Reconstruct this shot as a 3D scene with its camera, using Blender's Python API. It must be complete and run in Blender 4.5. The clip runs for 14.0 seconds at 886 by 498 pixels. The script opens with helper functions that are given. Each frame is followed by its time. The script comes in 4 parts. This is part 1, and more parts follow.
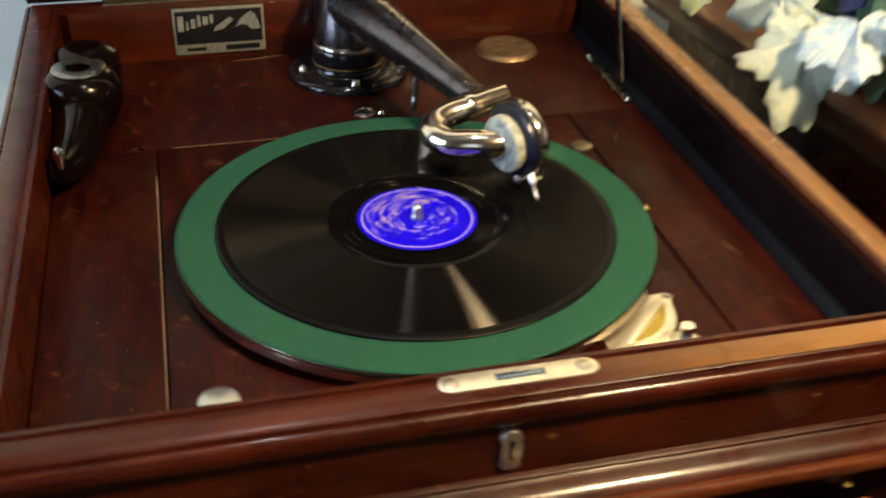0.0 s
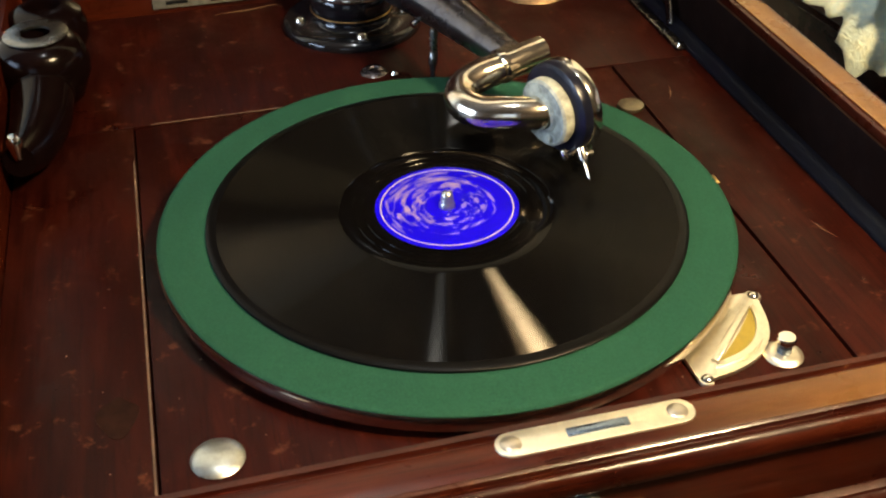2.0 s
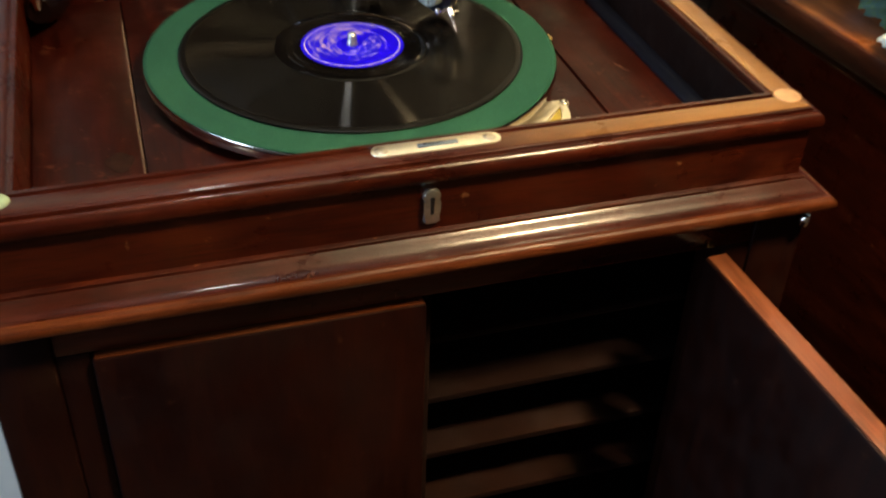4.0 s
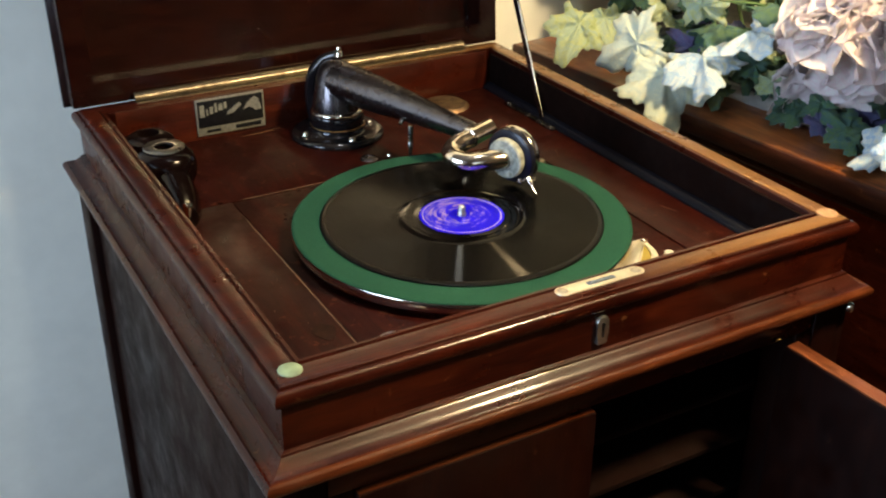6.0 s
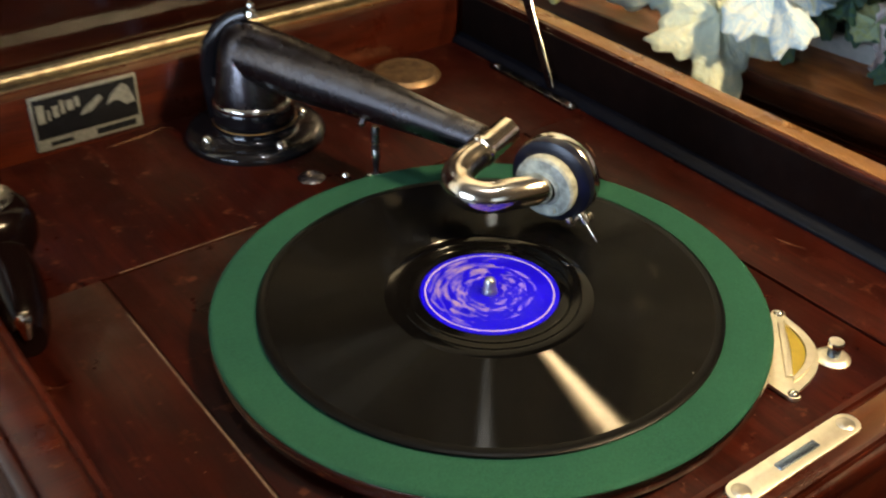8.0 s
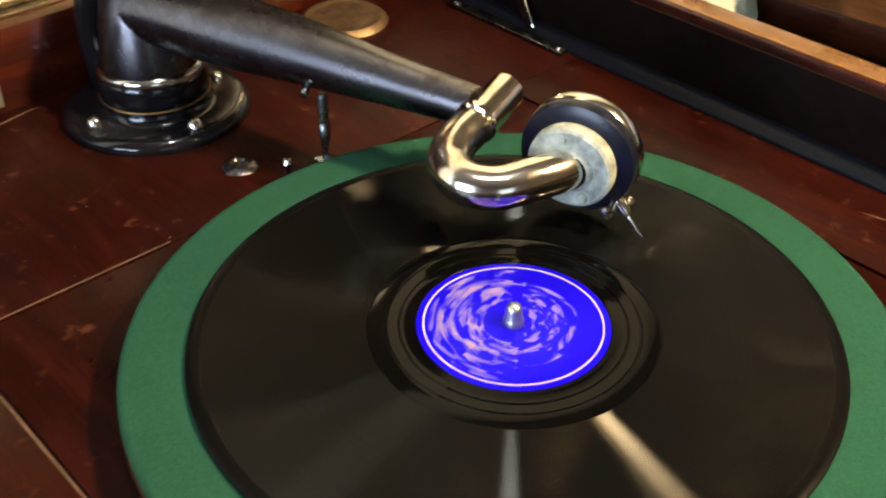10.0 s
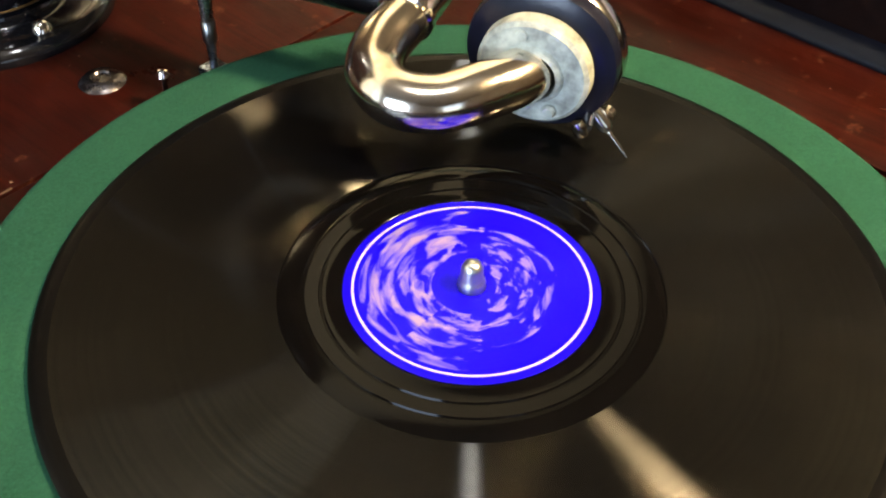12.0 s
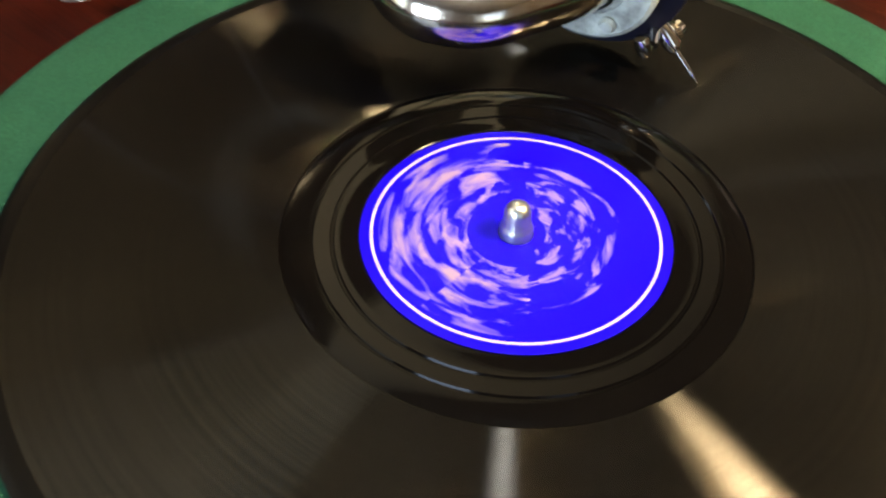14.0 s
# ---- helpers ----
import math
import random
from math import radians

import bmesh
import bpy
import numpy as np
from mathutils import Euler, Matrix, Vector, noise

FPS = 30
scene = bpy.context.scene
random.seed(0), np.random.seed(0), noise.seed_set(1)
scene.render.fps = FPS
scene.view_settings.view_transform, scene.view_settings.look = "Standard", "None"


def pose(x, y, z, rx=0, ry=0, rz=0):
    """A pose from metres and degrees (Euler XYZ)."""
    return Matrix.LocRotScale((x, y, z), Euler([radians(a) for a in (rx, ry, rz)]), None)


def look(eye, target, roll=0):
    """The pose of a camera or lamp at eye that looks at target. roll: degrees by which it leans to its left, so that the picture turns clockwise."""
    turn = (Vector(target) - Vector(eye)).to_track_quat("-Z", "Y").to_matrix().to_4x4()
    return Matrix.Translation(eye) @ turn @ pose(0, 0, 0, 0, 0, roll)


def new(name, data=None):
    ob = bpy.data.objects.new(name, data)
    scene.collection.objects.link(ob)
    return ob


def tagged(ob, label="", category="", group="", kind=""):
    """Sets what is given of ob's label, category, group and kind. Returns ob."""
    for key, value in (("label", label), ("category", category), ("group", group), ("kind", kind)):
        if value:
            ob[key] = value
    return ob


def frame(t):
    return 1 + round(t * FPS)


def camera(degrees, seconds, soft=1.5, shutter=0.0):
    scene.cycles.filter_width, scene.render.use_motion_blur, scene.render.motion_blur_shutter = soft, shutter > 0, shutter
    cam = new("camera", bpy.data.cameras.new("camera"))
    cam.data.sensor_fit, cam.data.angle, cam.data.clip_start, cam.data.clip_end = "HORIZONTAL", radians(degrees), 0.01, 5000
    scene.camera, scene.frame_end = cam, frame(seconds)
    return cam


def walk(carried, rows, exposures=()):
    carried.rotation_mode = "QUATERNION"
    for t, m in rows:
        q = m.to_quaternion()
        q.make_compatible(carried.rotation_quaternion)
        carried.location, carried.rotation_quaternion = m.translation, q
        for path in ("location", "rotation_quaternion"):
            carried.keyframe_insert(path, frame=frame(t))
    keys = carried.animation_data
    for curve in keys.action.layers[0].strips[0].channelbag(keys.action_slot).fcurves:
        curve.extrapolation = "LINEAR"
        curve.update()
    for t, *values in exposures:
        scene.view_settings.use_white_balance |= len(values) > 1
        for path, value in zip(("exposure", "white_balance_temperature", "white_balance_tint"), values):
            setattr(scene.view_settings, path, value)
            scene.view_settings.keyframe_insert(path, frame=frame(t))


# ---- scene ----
cam = camera(44.44, 14.0, soft=2.1, shutter=0.7)
PATH = [
    (0, (-0.1330, -0.5782, 1.3635), (0.2903, 1.0464, 0.2765), 1.58),
    (0.5, (-0.1268, -0.5090, 1.3405), (0.2298, 1.1054, 0.2150), -3.79),
    (1, (-0.1211, -0.4925, 1.3404), (0.2300, 1.1059, 0.1906), -3.29),
    (1.5, (-0.1216, -0.4776, 1.3355), (0.3014, 1.0679, 0.1386), -1.53),
    (2, (-0.1223, -0.4601, 1.3306), (0.2817, 1.0897, 0.1328), -0.32),
    (2.5, (-0.1196, -0.4795, 1.3136), (0.3956, 0.9834, 0.0509), 1.09),
    (2.7, (-0.1278, -0.4993, 1.3036), (0.4083, 0.9408, 0.0234), 1.99),
    (4.8, (-0.2228, -0.7977, 1.4235), (0.2710, 0.8374, 0.3830), 1.55),
    (5, (-0.2720, -0.7922, 1.4328), (0.3079, 0.8445, 0.4404), 2.29),
    (5.5, (-0.3871, -0.7681, 1.4358), (0.3760, 0.8062, 0.4667), -0.16),
    (6, (-0.4426, -0.7566, 1.4292), (0.4220, 0.7880, 0.4983), 0.35),
    (6.5, (-0.4503, -0.7178, 1.4158), (0.4528, 0.7998, 0.4770), 0.52),
    (7, (-0.4076, -0.6065, 1.3952), (0.4546, 0.9008, 0.4027), -0.42),
    (7.5, (-0.3437, -0.4581, 1.3716), (0.6267, 0.9861, 0.3854), 0.10),
    (8, (-0.3085, -0.3739, 1.3504), (0.6840, 0.9683, 0.2489), 0.46),
    (8.2, (-0.2989, -0.3544, 1.3465), (0.7197, 0.9491, 0.2225), 0.63),
    (10.3, (-0.2219, -0.2024, 1.2769), (0.8753, 0.9292, 0.0458), -0.42),
    (10.5, (-0.2086, -0.1912, 1.2773), (0.8566, 0.9159, -0.0032), -1.70),
    (11, (-0.1995, -0.1751, 1.2524), (0.8905, 0.8995, -0.0349), -0.14),
    (11.5, (-0.1854, -0.1592, 1.2421), (0.8847, 0.8673, -0.1000), -0.35),
    (12, (-0.1763, -0.1463, 1.2301), (0.9156, 0.8318, -0.1304), 0.87),
    (12.5, (-0.1755, -0.1403, 1.2238), (0.9236, 0.8344, -0.1333), 0.92),
    (13, (-0.1698, -0.1344, 1.2106), (0.9043, 0.8420, -0.1653), 1.24),
    (13.5, (-0.1639, -0.1249, 1.1968), (0.8803, 0.8661, -0.1915), 0.70),
    (14, (-0.1523, -0.1127, 1.1900), (0.8872, 0.8186, -0.2426), 1.86),
]
walk(cam, [(t, look(eye, target, roll)) for t, eye, target, roll in PATH], exposures=[(0, 0.05), (2.7, 0.10), (4.8, 0.0), (8.2, 0.0), (10.3, 0.50), (14.0, 0.70)])

# ---- world and light ----
world = bpy.data.worlds.new("world")
scene.world = world
world.use_nodes = True
wn = world.node_tree
sky = wn.nodes.new("ShaderNodeTexSky")
sky.sky_type, sky.sun_disc = "NISHITA", False
sky.sun_elevation, sky.sun_rotation = radians(35), radians(250)
wn.nodes["Background"].inputs["Strength"].default_value = 0.12
wn.links.new(sky.outputs[0], wn.nodes["Background"].inputs[0])

ROOM = (-2.0, 2.2, -2.7, 0.540, 0.0, 2.55)      # x, x, y, y, z, z


def area_lamp(name, m, sx, sy, power, color):
    data = bpy.data.lights.new(name, "AREA")
    data.shape, data.size, data.size_y, data.energy, data.color = "RECTANGLE", sx, sy, power, color
    ob = new(name, data)
    ob.matrix_world = m
    return ob


# daylight from the left window, an added front fill, the pendant's warm bulb
area_lamp("window_light", look((-1.97, -0.35, 1.45), (-0.2, 0.25, 1.10)), 0.9, 1.1, 42, (0.54, 0.72, 1.0))
# weak cool fill, added at an unseen opening in the front wall
area_lamp("window_light_front", look((-1.35, -2.67, 1.75), (-0.6, 0.0, 1.1)), 0.9, 1.1, 1.5, (0.75, 0.86, 1.0))
bulb_data = bpy.data.lights.new("bulb", "POINT")
bulb_data.energy, bulb_data.shadow_soft_size, bulb_data.color = 128, 0.075, (1.0, 0.75, 0.43)
bulb = new("bulb", bulb_data)
bulb.location = (0.47, -0.68, 2.00)
spot_data = bpy.data.lights.new("hanging_bulb", "POINT")
spot_data.energy, spot_data.shadow_soft_size, spot_data.color = 11, 0.03, (0.95, 0.98, 0.97)
hanging_bulb = new("hanging_bulb", spot_data)
hanging_bulb.location = (-0.08, -0.10, 2.05)


# ---- materials ----
def material(name):
    m = bpy.data.materials.new(name)
    m.use_nodes = True
    return m, m.node_tree, m.node_tree.nodes["Principled BSDF"]


def link(nt, a, b):
    nt.links.new(a, b)


def coords(nt, scale, rot=(0, 0, 0), kind="Object"):
    tc, mp = nt.nodes.new("ShaderNodeTexCoord"), nt.nodes.new("ShaderNodeMapping")
    mp.inputs["Scale"].default_value = scale
    mp.inputs["Rotation"].default_value = rot
    link(nt, tc.outputs[kind], mp.inputs["Vector"])
    return mp.outputs[0]


def noise_tex(nt, vec, scale, detail=4.0, rough=0.55, distortion=0.0):
    n = nt.nodes.new("ShaderNodeTexNoise")
    n.inputs["Scale"].default_value, n.inputs["Detail"].default_value = scale, detail
    n.inputs["Roughness"].default_value, n.inputs["Distortion"].default_value = rough, distortion
    if vec is not None:
        link(nt, vec, n.inputs["Vector"])
    return n.outputs["Fac"]


def ramp(nt, fac, stops):
    r = nt.nodes.new("ShaderNodeValToRGB")
    while len(r.color_ramp.elements) < len(stops):
        r.color_ramp.elements.new(0.5)
    for e, (p, c) in zip(r.color_ramp.elements, stops):
        e.position, e.color = p, (*c, 1) if len(c) == 3 else c
    link(nt, fac, r.inputs[0])
    return r.outputs[0]


def mixed(nt, fac, a, b, mode="MIX"):
    m = nt.nodes.new("ShaderNodeMix")
    m.data_type, m.blend_type = "RGBA", mode
    for sock, v in ((m.inputs["Factor"], fac), (m.inputs["A"], a), (m.inputs["B"], b)):
        if hasattr(v, "links"):
            link(nt, v, sock)
        else:
            sock.default_value = v if not isinstance(v, tuple) else (*v, 1)
    return m.outputs["Result"]


def bump(nt, bsdf, height, strength, distance=0.001):
    b = nt.nodes.new("ShaderNodeBump")
    b.inputs["Strength"].default_value, b.inputs["Distance"].default_value = strength, distance
    link(nt, height, b.inputs["Height"])
    link(nt, b.outputs[0], bsdf.inputs["Normal"])


def wood(name, dark, mid, light, axis="x", gloss=0.20, coat=0.35, wear=(0.16, 0.062, 0.024), worn=0.66, spec=0.35, coat_rough=0.09):
    """Polished wood: long grain, broad figure, fine pores, small worn spots."""
    m, nt, b = material(name)
    s = {"x": (1, 5, 5), "y": (5, 1, 5), "z": (5, 5, 1)}[axis]
    p = {"x": (2, 40, 40), "y": (40, 2, 40), "z": (40, 40, 2)}[axis]
    figure = noise_tex(nt, coords(nt, s), 9.0, 6.0, 0.6, 1.2)
    pores = noise_tex(nt, coords(nt, p), 14.0, 3.0, 0.6)
    broad = noise_tex(nt, coords(nt, (1, 1, 1)), 5.0, 3.0, 0.6)
    col = ramp(nt, figure, [(0.22, dark), (0.5, mid), (0.80, light)])
    col = mixed(nt, ramp(nt, pores, [(0.36, (0.6, 0.6, 0.6)), (0.50, (0, 0, 0))]), col, dark)
    col = mixed(nt, ramp(nt, broad, [(0.3, (0.55, 0.55, 0.55)), (0.7, (1.0, 1.0, 1.0))]), (0, 0, 0), col)
    spots = noise_tex(nt, coords(nt, (1, 1, 1)), 70.0, 4.0, 0.7)
    col = mixed(nt, ramp(nt, spots, [(worn, (0, 0, 0)), (worn + 0.1, (0.8, 0.8, 0.8))]), col, wear)
    link(nt, col, b.inputs["Base Color"])
    smear = noise_tex(nt, coords(nt, (1, 1, 1)), 26.0, 5.0, 0.65)
    link(nt, ramp(nt, smear, [(0.3, (gloss * 0.8,) * 3), (0.75, (gloss * 1.9,) * 3)]), b.inputs["Roughness"])
    b.inputs["Coat Weight"].default_value, b.inputs["Coat Roughness"].default_value = coat, coat_rough
    b.inputs["Specular IOR Level"].default_value = spec
    bump(nt, b, pores, 0.18, 0.0005)
    return m


def metal(name, color, rough, tarnish, amount=0.5, scale=60.0):
    m, nt, b = material(name)
    b.inputs["Metallic"].default_value = 1.0
    n = noise_tex(nt, coords(nt, (1, 1, 1)), scale, 6.0, 0.7)
    f = ramp(nt, n, [(0.42, (0, 0, 0)), (0.72, (amount,) * 3)])
    link(nt, mixed(nt, f, color, tarnish), b.inputs["Base Color"])
    link(nt, ramp(nt, n, [(0.3, (rough,) * 3), (0.8, (rough + 0.22 * amount,) * 3)]), b.inputs["Roughness"])
    fine = noise_tex(nt, coords(nt, (1, 1, 1)), 420.0, 2.0, 0.5)
    bump(nt, b, fine, 0.08, 0.0003)
    return m


def plain(name, color, rough, vary=0.25, scale=40.0, bumpy=0.1, spec=0.5, coat=0.0):
    m, nt, b = material(name)
    n = noise_tex(nt, coords(nt, (1, 1, 1)), scale, 5.0, 0.6)
    lo, hi = tuple(c * (1 - vary) for c in color), tuple(min(1.0, c * (1 + vary)) for c in color)
    link(nt, ramp(nt, n, [(0.3, lo), (0.7, hi)]), b.inputs["Base Color"])
    b.inputs["Roughness"].default_value = rough
    b.inputs["Specular IOR Level"].default_value = spec
    b.inputs["Coat Weight"].default_value = coat
    if bumpy:
        bump(nt, b, noise_tex(nt, coords(nt, (1, 1, 1)), scale * 8, 3.0), bumpy, 0.0005)
    return m


MAHOGANY = ((0.0115, 0.0016, 0.0006), (0.034, 0.0046, 0.0015), (0.066, 0.0108, 0.0030))
RED_BROWN = ((0.0105, 0.0015, 0.0006), (0.031, 0.0042, 0.0013), (0.062, 0.0105, 0.0029))
wood_x = wood("mahogany_along_x", *RED_BROWN, "x", 0.26, 0.22, spec=0.12, coat_rough=0.085)
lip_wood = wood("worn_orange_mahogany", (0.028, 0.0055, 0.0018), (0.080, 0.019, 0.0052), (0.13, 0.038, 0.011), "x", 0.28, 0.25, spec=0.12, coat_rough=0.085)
wood_y = wood("mahogany_along_y", *MAHOGANY, "y", 0.24, 0.05, spec=0.13, coat_rough=0.16)
# mahogany below the ledge: shade there is put into a darker copy
wood_z = wood("shade_toned_mahogany_upright", (0.0038, 0.0008, 0.0005), (0.0088, 0.0017, 0.0008), (0.016, 0.0034, 0.0013), "z", 0.40, 0.0, wear=(0.03, 0.011, 0.005), spec=0.08)
wood_lid = wood("mahogany_lid", (0.00420, 0.00077, 0.00049), (0.01050, 0.00189, 0.00091), (0.01960, 0.00392, 0.00154), "x", 0.16, 0.15, wear=(0.04, 0.012, 0.006), spec=0.2, worn=0.74)
wood_board = wood("mahogany_board", (0.0066, 0.0009, 0.0005), (0.0195, 0.0025, 0.0012), (0.0385, 0.0056, 0.0024), "y", 0.32, 0.0, wear=(0.070, 0.022, 0.011), spec=0.09, worn=0.60)
# inside parts: the shade of the case is put into this near-black colour
wood_inside = wood("shade_toned_inside_wood", (0.004, 0.0013, 0.0009), (0.008, 0.0025, 0.0015), (0.012, 0.004, 0.002), "x", 0.7, 0.0, wear=(0.02, 0.008, 0.004), spec=0.08)
wood_table = wood("orange_brown_wood", (0.11, 0.030, 0.008), (0.28, 0.085, 0.020), (0.42, 0.155, 0.042), "y", 0.30, 0.3)
table_edge = wood("reddish_table_edge", (0.030, 0.007, 0.003), (0.080, 0.020, 0.007), (0.13, 0.038, 0.013), "y", 0.32, 0.2)
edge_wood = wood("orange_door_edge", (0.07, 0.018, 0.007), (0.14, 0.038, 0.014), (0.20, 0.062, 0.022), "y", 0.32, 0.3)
nickel = metal("nickel_plate", (0.74, 0.70, 0.62), 0.10, (0.30, 0.24, 0.17), 0.55)
nickel_bright = metal("bright_nickel", (0.80, 0.76, 0.69), 0.07, (0.42, 0.33, 0.22), 0.35, 40.0)
arm_metal = metal("worn_dark_nickel", (0.15, 0.14, 0.15), 0.20, (0.045, 0.032, 0.026), 0.8, 35.0)
neck_nickel = metal("tarnished_bright_nickel", (0.78, 0.70, 0.58), 0.10, (0.34, 0.22, 0.11), 0.75, 75.0)
dark_nickel = metal("dark_worn_nickel", (0.30, 0.30, 0.29), 0.22, (0.10, 0.09, 0.07), 0.8, 90.0)
escutcheon_metal = metal("dull_nickel", (0.62, 0.63, 0.58), 0.30, (0.30, 0.28, 0.22), 0.6, 160.0)
pale_nickel = metal("pale_worn_nickel", (0.86, 0.80, 0.64), 0.36, (0.58, 0.50, 0.36), 0.5, 120.0)
brass = metal("brass", (0.72, 0.50, 0.20), 0.24, (0.28, 0.18, 0.08), 0.6)
hinge_brass = metal("old_brass_hinge", (0.25, 0.21, 0.14), 0.36, (0.08, 0.06, 0.04), 0.9, 90.0)
pot_metal = plain("grey_pot_metal", (0.32, 0.33, 0.27), 0.55, 0.6, 140.0, 0.7)
lacquer = plain("black_lacquer", (0.006, 0.0055, 0.0065), 0.14, 0.3, 50.0, 0.03, 0.4, 0.15)
rubber = plain("dark_rubber", (0.005, 0.0055, 0.012), 0.28, 0.3, 60.0, 0.1, 0.28)
bakelite = plain("dark_brown_cup_wood", (0.003, 0.0012, 0.0011), 0.16, 0.35, 40.0, 0.03, 0.13, 0.0)
black_trim = plain("black_painted_trim", (0.004, 0.0045, 0.008), 0.34, 0.3, 60.0, 0.1, 0.18)
gold_line = metal("gold_pinstripe", (0.42, 0.24, 0.08), 0.35, (0.10, 0.06, 0.03), 0.9)
yellow_scale = plain("yellowed_scale_paper", (0.24, 0.175, 0.012), 0.45, 0.2, 120.0, 0.0)
pad_felt = plain("pale_green_pad", (0.17, 0.24, 0.15), 0.55, 0.35, 90.0, 0.2)
pad_brown = plain("brown_worn_pad", (0.34, 0.19, 0.09), 0.5, 0.3, 90.0, 0.2)
wall_paint = plain("pale_wall_paint", (0.84, 0.84, 0.73), 0.75, 0.05, 14.0, 0.12, 0.3)
# ceiling is out of view; its dark tone is chosen to weaken bounced light
ceiling_paint = plain("dark_unseen_ceiling_paint", (0.12, 0.108, 0.098), 0.8, 0.08, 10.0, 0.05, 0.3)
shade_paint = plain("white_shade_enamel", (0.75, 0.74, 0.70), 0.4, 0.04, 10.0, 0.05)
# for the added, unseen closing walls: dark so they reflect little into the room
dim_paint = plain("dark_unseen_wall_paint", (0.080, 0.068, 0.058), 0.8, 0.1, 12.0, 0.1, 0.3)
floor_wood = wood("floor_wood", (0.07, 0.035, 0.018), (0.13, 0.07, 0.035), (0.20, 0.11, 0.06), "x", 0.35, 0.2)
silver_print = plain("silver_print", (0.13, 0.13, 0.11), 0.4, 0.35, 300.0, 0.0)
plate_black = plain("black_enamel", (0.006, 0.006, 0.007), 0.4, 0.4, 200.0, 0.0, 0.1)
dull_steel = metal("blued_steel", (0.20, 0.26, 0.36), 0.22, (0.10, 0.11, 0.13), 0.5)
grey_edge = plain("grey_planter_rim", (0.42, 0.42, 0.38), 0.5, 0.2, 60.0, 0.1)
soil = plain("dark_moss", (0.035, 0.035, 0.022), 0.9, 0.5, 90.0, 0.6)


def felt_material():
    m, nt, b = material("green_felt")
    n = noise_tex(nt, coords(nt, (1, 1, 1)), 900.0, 3.0, 0.7)
    broad = noise_tex(nt, coords(nt, (1, 1, 1)), 18.0, 4.0, 0.6)
    col = ramp(nt, n, [(0.25, (0.0075, 0.036, 0.022)), (0.75, (0.018, 0.066, 0.041))])
    col = mixed(nt, ramp(nt, broad, [(0.35, (0, 0, 0)), (0.8, (0.35, 0.35, 0.35))]), col, (0.016, 0.065, 0.036))
    link(nt, col, b.inputs["Base Color"])
    b.inputs["Roughness"].default_value = 0.95
    b.inputs["Specular IOR Level"].default_value = 0.03
    bump(nt, b, n, 0.5, 0.0006)
    return m


def radius_of(nt):
    """Distance from the spindle, and angle round it, in metres and radians."""
    tc, sep = nt.nodes.new("ShaderNodeTexCoord"), nt.nodes.new("ShaderNodeSeparateXYZ")
    link(nt, tc.outputs["Object"], sep.inputs[0])
    ang, r2, comb = nt.nodes.new("ShaderNodeMath"), nt.nodes.new("ShaderNodeVectorMath"), nt.nodes.new("ShaderNodeCombineXYZ")
    ang.operation, r2.operation = "ARCTAN2", "LENGTH"
    link(nt, sep.outputs[1], ang.inputs[0]), link(nt, sep.outputs[0], ang.inputs[1])
    link(nt, sep.outputs[0], comb.inputs[0]), link(nt, sep.outputs[1], comb.inputs[1])
    link(nt, comb.outputs[0], r2.inputs[0])
    return r2.outputs["Value"], ang.outputs[0]


